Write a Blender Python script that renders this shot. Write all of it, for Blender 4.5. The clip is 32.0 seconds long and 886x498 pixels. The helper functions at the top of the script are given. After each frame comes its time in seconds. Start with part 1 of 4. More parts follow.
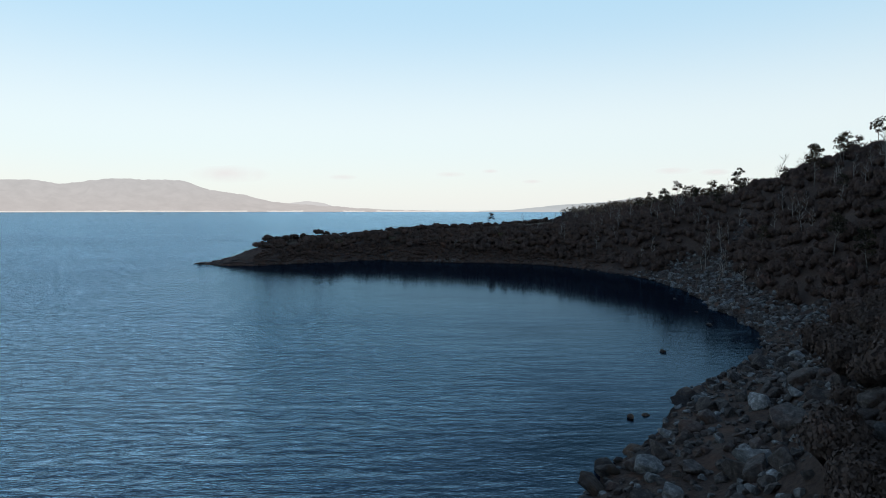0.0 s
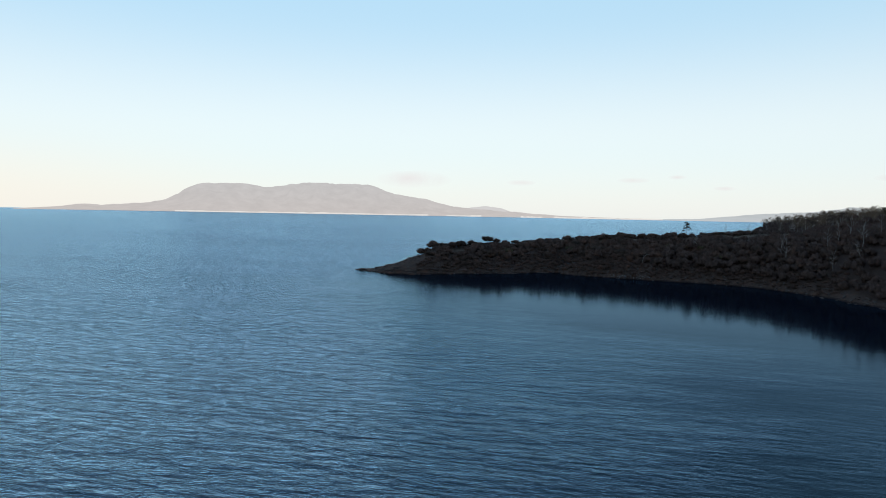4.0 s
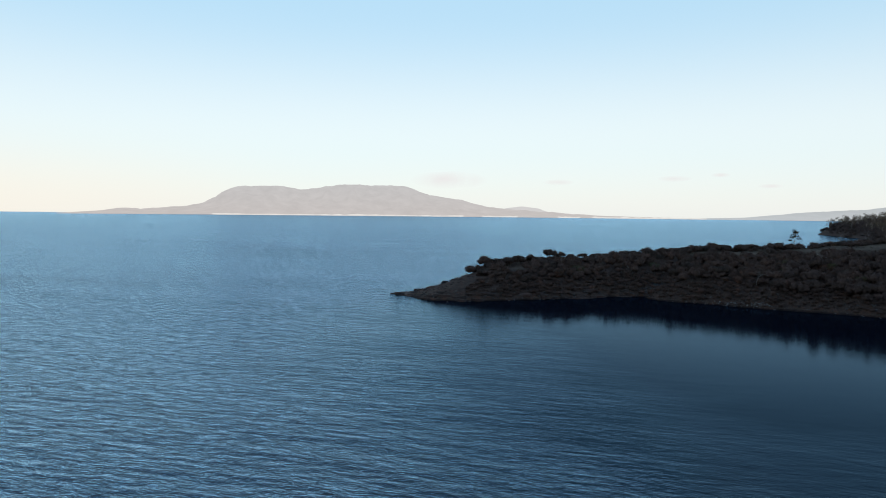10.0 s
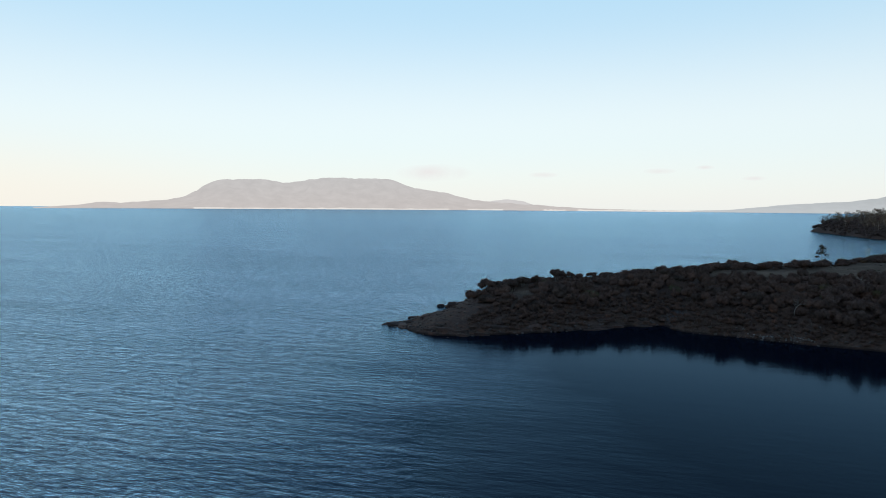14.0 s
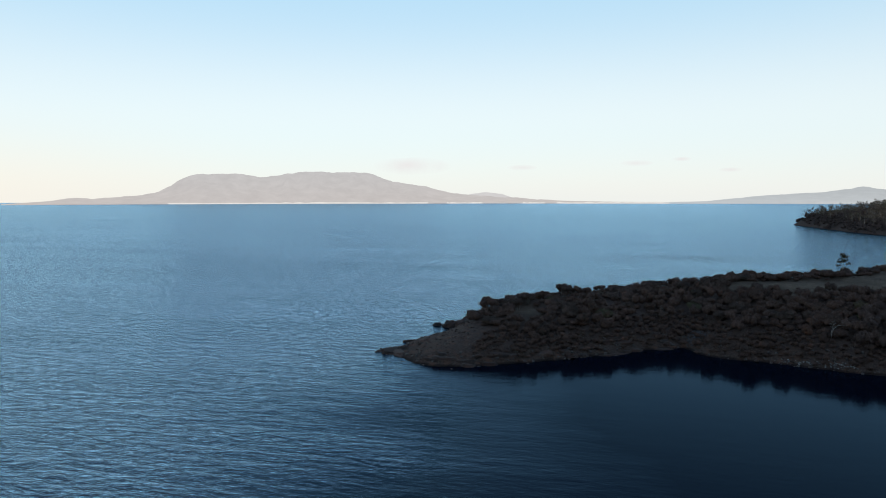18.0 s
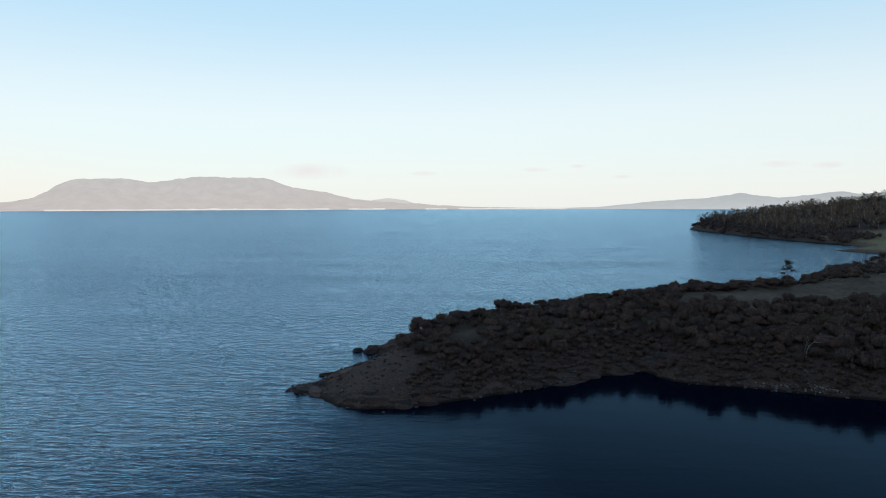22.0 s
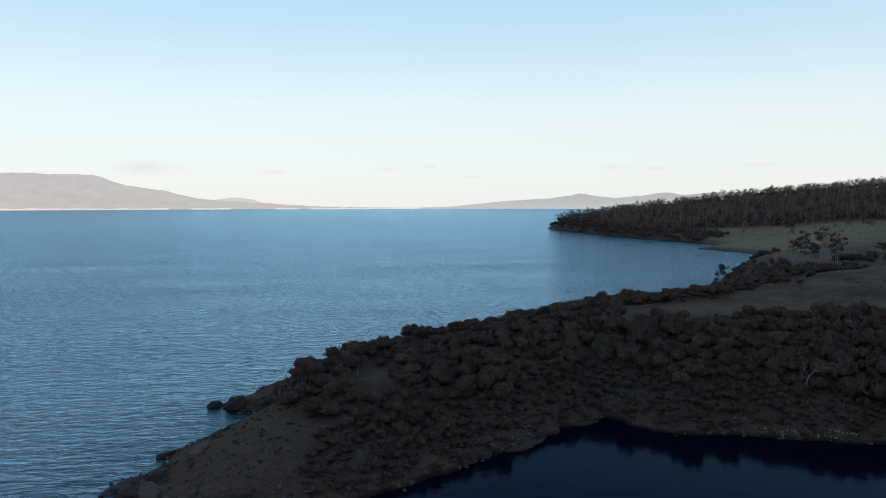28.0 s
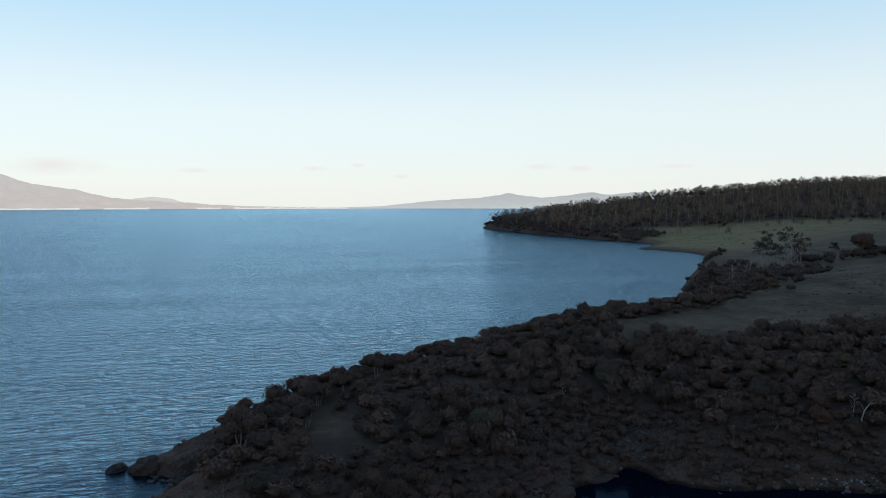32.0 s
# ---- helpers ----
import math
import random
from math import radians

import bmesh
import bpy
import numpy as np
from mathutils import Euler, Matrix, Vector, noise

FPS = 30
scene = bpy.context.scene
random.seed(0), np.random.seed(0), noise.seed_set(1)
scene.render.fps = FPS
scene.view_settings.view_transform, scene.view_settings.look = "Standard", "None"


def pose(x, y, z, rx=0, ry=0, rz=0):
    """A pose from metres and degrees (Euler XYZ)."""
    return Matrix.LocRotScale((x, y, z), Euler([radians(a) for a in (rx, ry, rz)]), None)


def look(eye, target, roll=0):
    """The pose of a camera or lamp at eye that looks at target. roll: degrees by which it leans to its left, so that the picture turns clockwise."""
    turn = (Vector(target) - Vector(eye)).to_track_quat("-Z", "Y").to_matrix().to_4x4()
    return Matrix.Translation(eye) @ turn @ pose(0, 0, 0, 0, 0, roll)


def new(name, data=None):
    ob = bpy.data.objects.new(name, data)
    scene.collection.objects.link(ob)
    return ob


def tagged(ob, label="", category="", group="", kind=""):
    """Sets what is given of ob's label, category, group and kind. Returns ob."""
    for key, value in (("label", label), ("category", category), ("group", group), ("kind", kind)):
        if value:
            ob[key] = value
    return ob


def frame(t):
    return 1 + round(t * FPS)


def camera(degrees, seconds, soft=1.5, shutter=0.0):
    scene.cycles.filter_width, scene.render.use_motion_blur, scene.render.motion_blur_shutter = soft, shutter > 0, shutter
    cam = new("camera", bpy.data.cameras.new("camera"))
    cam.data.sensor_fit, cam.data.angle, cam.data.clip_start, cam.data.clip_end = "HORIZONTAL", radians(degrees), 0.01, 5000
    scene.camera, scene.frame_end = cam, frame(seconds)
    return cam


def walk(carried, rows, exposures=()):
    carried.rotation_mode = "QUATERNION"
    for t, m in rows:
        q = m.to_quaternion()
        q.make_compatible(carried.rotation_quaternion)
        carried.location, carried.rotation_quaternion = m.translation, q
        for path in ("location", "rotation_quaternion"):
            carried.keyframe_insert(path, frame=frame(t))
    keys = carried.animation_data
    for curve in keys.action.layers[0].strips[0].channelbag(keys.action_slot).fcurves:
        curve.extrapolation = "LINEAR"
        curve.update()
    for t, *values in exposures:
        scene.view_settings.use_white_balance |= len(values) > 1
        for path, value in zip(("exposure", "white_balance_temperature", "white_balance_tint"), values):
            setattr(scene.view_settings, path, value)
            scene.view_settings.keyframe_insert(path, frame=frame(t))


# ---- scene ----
# The camera: a drone that climbs over a bay and heads for a wooded headland.
cam = camera(66.7, 32.0, soft=1.0)
ROWS = [
    (0, 0.21, -1.07, 23.57, 86.535, -0.053, -0.830),
    (0.5, -0.08, 3.00, 23.69, 86.514, -0.088, 1.070),
    (1, -0.40, 7.09, 23.75, 86.563, -0.224, 3.823),
    (1.5, -0.75, 11.10, 23.77, 86.632, -0.337, 6.154),
    (2, -1.24, 15.25, 23.72, 86.685, -0.400, 7.676),
    (2.5, -1.58, 19.59, 23.68, 86.737, -0.612, 9.166),
    (3, -1.76, 24.02, 23.63, 86.769, -0.663, 10.470),
    (3.5, -1.58, 28.32, 23.58, 86.823, -0.686, 12.162),
    (4, -1.80, 32.38, 23.54, 86.879, -1.076, 14.190),
    (4.5, -2.73, 36.41, 23.49, 86.903, -0.691, 16.072),
    (6.5, -9.48, 52.59, 23.48, 87.012, -0.684, 17.781),
    (7, -11.02, 56.81, 23.63, 87.081, -0.726, 17.871),
    (7.5, -12.57, 61.07, 23.89, 87.032, -0.785, 17.958),
    (8, -14.20, 65.23, 24.17, 87.087, -0.741, 17.931),
    (8.5, -16.06, 69.33, 24.53, 86.949, -0.700, 17.713),
    (9, -17.64, 73.43, 24.94, 86.882, -0.807, 17.581),
    (9.5, -19.11, 77.45, 25.58, 86.920, -0.668, 17.426),
    (10, -20.91, 81.24, 26.46, 86.883, -0.582, 17.143),
    (10.5, -22.41, 84.62, 27.26, 86.730, -0.548, 16.992),
    (11, -24.08, 87.65, 28.12, 86.642, -0.387, 16.738),
    (11.5, -25.40, 90.57, 29.10, 86.532, -0.426, 16.602),
    (12, -26.67, 93.40, 30.14, 86.465, -0.356, 16.468),
    (12.5, -27.82, 96.07, 31.16, 86.437, -0.297, 16.359),
    (13, -29.05, 98.65, 32.25, 86.301, -0.409, 16.197),
    (13.5, -30.59, 101.22, 33.44, 86.263, -0.273, 15.966),
    (14, -31.91, 103.73, 34.53, 86.208, -0.402, 15.821),
    (14.5, -33.05, 106.09, 35.49, 86.093, -0.388, 15.689),
    (16.5, -38.41, 114.61, 39.67, 85.523, -0.182, 14.985),
    (17, -39.58, 116.64, 39.82, 85.512, 0.010, 14.622),
    (17.5, -41.03, 118.85, 39.75, 85.523, 0.031, 14.285),
    (18, -42.51, 121.43, 39.71, 85.588, 0.056, 13.961),
    (18.5, -44.00, 124.20, 39.68, 85.632, 0.087, 13.609),
    (19, -45.51, 127.30, 39.66, 85.703, 0.071, 13.380),
    (19.5, -46.77, 130.58, 39.52, 85.834, 0.041, 13.252),
    (20, -48.10, 133.99, 39.39, 85.901, 0.016, 12.203),
    (20.5, -49.90, 137.60, 39.27, 85.981, 0.077, 9.694),
    (21, -51.29, 141.21, 39.23, 86.032, 0.018, 9.253),
    (21.5, -52.93, 145.04, 39.18, 86.099, 0.056, 7.380),
    (22, -54.39, 148.73, 39.06, 86.092, 0.116, 5.607),
    (22.5, -55.74, 152.42, 38.97, 86.100, 0.150, 4.019),
    (23, -57.11, 156.11, 38.91, 86.077, 0.146, 2.384),
    (23.5, -58.49, 159.90, 38.85, 85.965, 0.026, 0.111),
    (24, -59.77, 163.73, 38.65, 85.980, 0.026, -2.885),
    (24.5, -60.94, 167.64, 38.52, 86.015, 0.090, -5.198),
    (25, -62.03, 171.56, 38.48, 86.023, 0.113, -5.959),
    (25.5, -63.06, 175.26, 38.42, 85.992, 0.018, -6.395),
    (27.5, -65.80, 189.63, 38.09, 86.058, -0.008, -6.918),
    (28, -66.50, 193.09, 38.04, 86.068, 0.030, -6.951),
    (28.5, -67.21, 196.37, 38.01, 86.060, -0.079, -6.910),
    (29, -67.80, 199.87, 38.01, 86.087, -0.053, -6.910),
    (29.5, -68.17, 203.23, 37.92, 86.136, -0.042, -7.224),
    (30, -68.62, 206.90, 37.85, 86.163, -0.044, -8.061),
    (30.5, -69.08, 210.41, 37.85, 86.067, -0.061, -9.359),
    (31, -69.52, 213.86, 37.79, 85.989, 0.009, -10.990),
    (31.5, -69.88, 217.29, 37.77, 86.053, -0.007, -12.253),
    (32, -70.09, 220.67, 37.79, 86.032, 0.017, -13.084),
]
walk(cam, [(t, pose(x, y, z, rx, ry, rz)) for t, x, y, z, rx, ry, rz in ROWS],
     exposures=[(0.0, 0.0), (32.0, 0.0)])

# ---- light ----
SUN_AZIMUTH = 150.0      # degrees from +y, positive towards +x: low behind the hill
SUN_HEIGHT = 6.0
world = bpy.data.worlds.new("evening_sky")
scene.world = world
world.use_nodes = True
wn, wl = world.node_tree.nodes, world.node_tree.links
wn.clear()
sky = wn.new("ShaderNodeTexSky")
sky.sky_type, sky.sun_disc = "NISHITA", False
sky.sun_elevation, sky.sun_rotation = radians(SUN_HEIGHT), radians(SUN_AZIMUTH)
sky.air_density, sky.dust_density, sky.ozone_density, sky.altitude = 1.0, 0.4, 3.0, 0
back = wn.new("ShaderNodeBackground")
back.inputs["Strength"].default_value = 0.27
wout = wn.new("ShaderNodeOutputWorld")
way = wn.new("ShaderNodeTexCoord")
updown = wn.new("ShaderNodeSeparateXYZ")
wl.new(way.outputs["Generated"], updown.inputs["Vector"])
veil = wn.new("ShaderNodeValToRGB")           # evening haze: white over the sea, clear blue higher up
veil.color_ramp.interpolation = "EASE"
HAZE = [(0.0, (0.845, 0.87, 0.86)), (0.1, (0.8, 0.88, 0.895)), (0.3, (0.49, 0.72, 0.88)), (0.55, (0.35, 0.56, 0.82)), (1.0, (0.2, 0.35, 0.6))]
while len(veil.color_ramp.elements) < len(HAZE):
    veil.color_ramp.elements.new(0.5)
for stop, (at, col) in zip(veil.color_ramp.elements, HAZE):
    stop.position, stop.color = at, (*col, 1)
wl.new(updown.outputs["Z"], veil.inputs["Fac"])
bright = wn.new("ShaderNodeVectorMath")
bright.operation = "SCALE"
bright.inputs["Scale"].default_value = 4.0
wl.new(veil.outputs["Color"], bright.inputs[0])
haze = wn.new("ShaderNodeMix")
haze.data_type = "RGBA"
haze.inputs[0].default_value = 0.88
wl.new(sky.outputs["Color"], haze.inputs[6])
wl.new(bright.outputs["Vector"], haze.inputs[7])
west = wn.new("ShaderNodeMapRange")           # warm afterglow low over the sea in the west
west.interpolation_type = "SMOOTHSTEP"
for key, value in (("From Min", -0.42), ("From Max", -0.9), ("To Min", 0.0), ("To Max", 1.0)):
    west.inputs[key].default_value = value
wl.new(updown.outputs["X"], west.inputs["Value"])
low = wn.new("ShaderNodeMapRange")
low.interpolation_type = "SMOOTHSTEP"
for key, value in (("From Min", 0.14), ("From Max", 0.0), ("To Min", 0.0), ("To Max", 0.6)):
    low.inputs[key].default_value = value
wl.new(updown.outputs["Z"], low.inputs["Value"])
both_ways = wn.new("ShaderNodeMath")
both_ways.operation = "MULTIPLY"
wl.new(west.outputs["Result"], both_ways.inputs[0])
wl.new(low.outputs["Result"], both_ways.inputs[1])
glow = wn.new("ShaderNodeMix")
glow.data_type = "RGBA"
glow.inputs[7].default_value = (3.7, 3.35, 2.85, 1)
wl.new(both_ways.outputs[0], glow.inputs[0])
wl.new(haze.outputs[2], glow.inputs[6])
wl.new(glow.outputs[2], back.inputs["Color"])
wl.new(back.outputs["Background"], wout.inputs["Surface"])

sun = new("sun", bpy.data.lights.new("sun", "SUN"))
sun.data.energy, sun.data.angle, sun.data.color = 1.0, radians(1.5), (1.0, 0.76, 0.55)
sa, se = radians(SUN_AZIMUTH), radians(SUN_HEIGHT)
sun.matrix_world = look((math.sin(sa) * math.cos(se) * 50, math.cos(sa) * math.cos(se) * 50, 100 + math.sin(se) * 50), (0, 0, 100))


# ---- materials ----
def material(name):
    m = bpy.data.materials.new(name)
    m.use_nodes = True
    nodes, links = m.node_tree.nodes, m.node_tree.links
    return m, nodes, links, nodes["Principled BSDF"]


def ramp(nodes, links, source, stops):
    r = nodes.new("ShaderNodeValToRGB")
    while len(r.color_ramp.elements) < len(stops):
        r.color_ramp.elements.new(0.5)
    for e, (at, col) in zip(r.color_ramp.elements, stops):
        e.position, e.color = at, (*col, 1)
    links.new(source, r.inputs["Fac"])
    return r.outputs["Color"]


def noise_tex(nodes, links, vector, scale, detail=4.0, rough=0.55):
    n = nodes.new("ShaderNodeTexNoise")
    n.inputs["Scale"].default_value, n.inputs["Detail"].default_value, n.inputs["Roughness"].default_value = scale, detail, rough
    links.new(vector, n.inputs["Vector"])
    return n.outputs["Fac"]


def mixed(nodes, links, fac, a, b, blend="MIX"):
    n = nodes.new("ShaderNodeMix")
    n.data_type, n.blend_type = "RGBA", blend
    for key, value in ((0, fac), (6, a), (7, b)):
        if isinstance(value, (int, float)):
            n.inputs[key].default_value = value
        elif isinstance(value, tuple):
            n.inputs[key].default_value = (*value, 1)
        else:
            links.new(value, n.inputs[key])
    return n.outputs[2]


def math_node(nodes, links, op, a, b=0.0, clamp=False):
    n = nodes.new("ShaderNodeMath")
    n.operation, n.use_clamp = op, clamp
    for key, value in ((0, a), (1, b)):
        if isinstance(value, (int, float)):
            n.inputs[key].default_value = value
        else:
            links.new(value, n.inputs[key])
    return n.outputs[0]


def bumped(nodes, links, bsdf, height, strength, distance):
    b = nodes.new("ShaderNodeBump")
    b.inputs["Strength"].default_value, b.inputs["Distance"].default_value = strength, distance
    links.new(height, b.inputs["Height"])
    links.new(b.outputs["Normal"], bsdf.inputs["Normal"])
    return b


def foliage_material(name, dark, light, warm, rough=0.75):
    """Leaves: colour varies from plant to plant and in patches over the crown."""
    m, n, l, p = material(name)
    info = n.new("ShaderNodeObjectInfo")
    geo = n.new("ShaderNodeNewGeometry")
    patch = noise_tex(n, l, geo.outputs["Position"], 0.35, 5.0)
    col = ramp(n, l, patch, [(0.3, dark), (0.62, light), (0.8, warm)])
    tint = ramp(n, l, info.outputs["Random"], [(0.0, (0.7, 0.75, 0.7)), (0.5, (1.0, 1.0, 1.0)), (1.0, (1.25, 1.0, 0.85))])
    isl = ramp(n, l, geo.outputs["Random Per Island"], [(0.0, (0.88, 0.88, 0.88)), (1.0, (1.12, 1.11, 1.1))])
    col = mixed(n, l, 1.0, mixed(n, l, 1.0, col, tint, "MULTIPLY"), isl, "MULTIPLY")
    l.new(col, p.inputs["Base Color"])
    p.inputs["Roughness"].default_value = rough
    p.inputs["Specular IOR Level"].default_value = 0.08
    return m


def bark_material(name, dark, light):
    m, n, l, p = material(name)
    geo = n.new("ShaderNodeNewGeometry")
    mp = n.new("ShaderNodeMapping")
    mp.inputs["Scale"].default_value = (3.0, 3.0, 0.5)
    l.new(geo.outputs["Position"], mp.inputs["Vector"])
    streak = noise_tex(n, l, mp.outputs["Vector"], 1.5, 6.0, 0.7)
    l.new(ramp(n, l, streak, [(0.35, dark), (0.6, light)]), p.inputs["Base Color"])
    p.inputs["Roughness"].default_value = 0.85
    bumped(n, l, p, streak, 0.5, 0.03)
    return m


def rock_material(name, dark, mid, pale, rust, rust_from=0.6):
    m, n, l, p = material(name)
    geo, info = n.new("ShaderNodeNewGeometry"), n.new("ShaderNodeObjectInfo")
    big = noise_tex(n, l, geo.outputs["Position"], 0.25, 6.0, 0.65)
    fine = noise_tex(n, l, geo.outputs["Position"], 2.2, 8.0, 0.7)
    col = ramp(n, l, fine, [(0.3, dark), (0.5, mid), (0.72, pale)])
    stain = ramp(n, l, big, [(rust_from - 0.12, (0, 0, 0)), (rust_from + 0.08, (0.8, 0.8, 0.8))])
    col = mixed(n, l, stain, col, rust)
    tint = ramp(n, l, info.outputs["Random"], [(0.0, (0.6, 0.58, 0.58)), (0.7, (1.0, 1.0, 1.0)), (1.0, (1.4, 1.4, 1.4))])
    l.new(mixed(n, l, 1.0, col, tint, "MULTIPLY"), p.inputs["Base Color"])
    p.inputs["Roughness"].default_value = 0.8
    p.inputs["Specular IOR Level"].default_value = 0.15
    crack = n.new("ShaderNodeTexVoronoi")
    crack.feature = "DISTANCE_TO_EDGE"
    crack.inputs["Scale"].default_value = 0.9
    l.new(geo.outputs["Position"], crack.inputs["Vector"])
    height = math_node(n, l, "ADD", math_node(n, l, "MULTIPLY", fine, 0.6), math_node(n, l, "MINIMUM", crack.outputs["Distance"], 0.12))
    bumped(n, l, p, height, 0.9, 0.35)
    return m


MAT_SHRUB = foliage_material("scrub_leaves", (0.05, 0.036, 0.031), (0.078, 0.054, 0.046), (0.128, 0.068, 0.053))
MAT_SHRUB_GREEN = foliage_material("green_scrub_leaves", (0.05, 0.05, 0.03), (0.08, 0.076, 0.044), (0.1, 0.088, 0.05))
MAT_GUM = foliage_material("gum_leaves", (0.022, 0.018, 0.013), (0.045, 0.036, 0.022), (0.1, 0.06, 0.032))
# Paler than MAT_GUM: sunlight on the far trees is put into this leaf colour
MAT_FAR_GUM = foliage_material("sunlit_gum_leaves", (0.045, 0.044, 0.036), (0.1, 0.09, 0.068), (0.22, 0.16, 0.105))
MAT_HEATH = foliage_material("brown_heath", (0.024, 0.012, 0.009), (0.046, 0.024, 0.017), (0.085, 0.05, 0.034))
MAT_TUSSOCK = foliage_material("dry_grass", (0.03, 0.024, 0.014), (0.062, 0.05, 0.03), (0.1, 0.085, 0.05))
MAT_CORE = foliage_material("inner_twigs", (0.052, 0.037, 0.032), (0.08, 0.055, 0.047), (0.13, 0.07, 0.054))
core_nodes, core_links = MAT_CORE.node_tree.nodes, MAT_CORE.node_tree.links      # a dense twiggy surface
core_geo = core_nodes.new("ShaderNodeNewGeometry")
twigs = noise_tex(core_nodes, core_links, core_geo.outputs["Position"], 3.5, 6.0, 0.75)
core_skin = core_nodes["Principled BSDF"]
core_old = core_skin.inputs["Base Color"].links[0].from_socket
core_links.new(mixed(core_nodes, core_links, 1.0, core_old, ramp(core_nodes, core_links, twigs, [(0.35, (0.6, 0.6, 0.6)), (0.65, (1.3, 1.3, 1.3))]), "MULTIPLY"), core_skin.inputs["Base Color"])
bumped(core_nodes, core_links, core_skin, twigs, 1.0, 0.5)
MAT_BARK = bark_material("grey_bark", (0.04, 0.034, 0.03), (0.16, 0.14, 0.12))
MAT_PALE_BARK = bark_material("pale_gum_bark", (0.12, 0.1, 0.085), (0.38, 0.32, 0.26))
MAT_DEAD = bark_material("bleached_wood", (0.08, 0.072, 0.068), (0.24, 0.22, 0.2))
MAT_ROCK = rock_material("dolerite", (0.02, 0.017, 0.016), (0.05, 0.043, 0.04), (0.12, 0.105, 0.098), (0.06, 0.03, 0.02), 0.62)
MAT_PALE_ROCK = rock_material("pale_dolerite", (0.05, 0.05, 0.051), (0.105, 0.107, 0.108), (0.28, 0.285, 0.285), (0.07, 0.05, 0.04), 0.72)
MAT_BROWN_ROCK = rock_material("brown_rock", (0.018, 0.014, 0.012), (0.04, 0.03, 0.026), (0.085, 0.066, 0.058), (0.06, 0.03, 0.021), 0.55)
MAT_PEBBLE = rock_material("blue_grey_pebble", (0.02, 0.02, 0.023), (0.045, 0.046, 0.052), (0.08, 0.083, 0.092), (0.04, 0.032, 0.028), 0.75)
MAT_WET_ROCK = rock_material("wet_rock", (0.012, 0.011, 0.012), (0.03, 0.026, 0.026), (0.06, 0.055, 0.052), (0.06, 0.035, 0.02), 0.62)


def ground_material():
    """Grass on the flats, rock where it is steep or close to the water, soil and litter between."""
    m, n, l, p = material("coastal_ground")
    geo = n.new("ShaderNodeNewGeometry")
    pos = geo.outputs["Position"]
    sep, nrm = n.new("ShaderNodeSeparateXYZ"), n.new("ShaderNodeSeparateXYZ")
    l.new(pos, sep.inputs["Vector"])
    l.new(geo.outputs["True Normal"], nrm.inputs["Vector"])
    big = noise_tex(n, l, pos, 0.06, 6.0, 0.6)
    mid = noise_tex(n, l, pos, 0.45, 6.0, 0.65)
    fine = noise_tex(n, l, pos, 2.6, 8.0, 0.7)
    # Paddock grass is darkened for the shade it lies in; far green stays lighter
    grass = ramp(n, l, mid, [(0.25, (0.038, 0.028, 0.021)), (0.5, (0.056, 0.042, 0.032)), (0.75, (0.082, 0.063, 0.048))])
    green = ramp(n, l, mid, [(0.25, (0.105, 0.082, 0.04)), (0.75, (0.2, 0.153, 0.08))])
    soil = ramp(n, l, fine, [(0.3, (0.03, 0.021, 0.018)), (0.7, (0.07, 0.048, 0.039))])
    stone = ramp(n, l, fine, [(0.28, (0.022, 0.014, 0.011)), (0.5, (0.052, 0.036, 0.029)), (0.75, (0.1, 0.074, 0.062))])
    rust = ramp(n, l, mid, [(0.5, (0, 0, 0)), (0.68, (0.7, 0.7, 0.7))])
    stone = mixed(n, l, rust, stone, (0.1, 0.048, 0.03))
    veil = n.new("ShaderNodeVertexColor")
    veil.layer_name = "cover"
    cov = n.new("ShaderNodeSeparateColor")
    l.new(veil.outputs["Color"], cov.inputs["Color"])
    grass = mixed(n, l, 1.0, grass, ramp(n, l, big, [(0.35, (0.65, 0.62, 0.6)), (0.62, (1.45, 1.4, 1.3))]), "MULTIPLY")
    grass = mixed(n, l, math_node(n, l, "MULTIPLY", cov.outputs["Blue"], math_node(n, l, "ADD", big, 0.4), True), grass, green)
    col = mixed(n, l, cov.outputs["Red"], soil, grass)
    col = mixed(n, l, math_node(n, l, "MULTIPLY", cov.outputs["Green"], math_node(n, l, "ADD", mid, 0.5), True), col, stone)
    wet = ramp(n, l, math_node(n, l, "ADD", sep.outputs["Z"], math_node(n, l, "MULTIPLY", mid, 0.8)), [(0.55, (0.28, 0.26, 0.26)), (0.95, (1, 1, 1))])
    l.new(mixed(n, l, 1.0, col, wet, "MULTIPLY"), p.inputs["Base Color"])
    p.inputs["Roughness"].default_value = 0.9
    p.inputs["Specular IOR Level"].default_value = 0.08
    bumped(n, l, p, math_node(n, l, "ADD", mid, math_node(n, l, "MULTIPLY", fine, 0.4)), 1.0, 0.5)
    return m


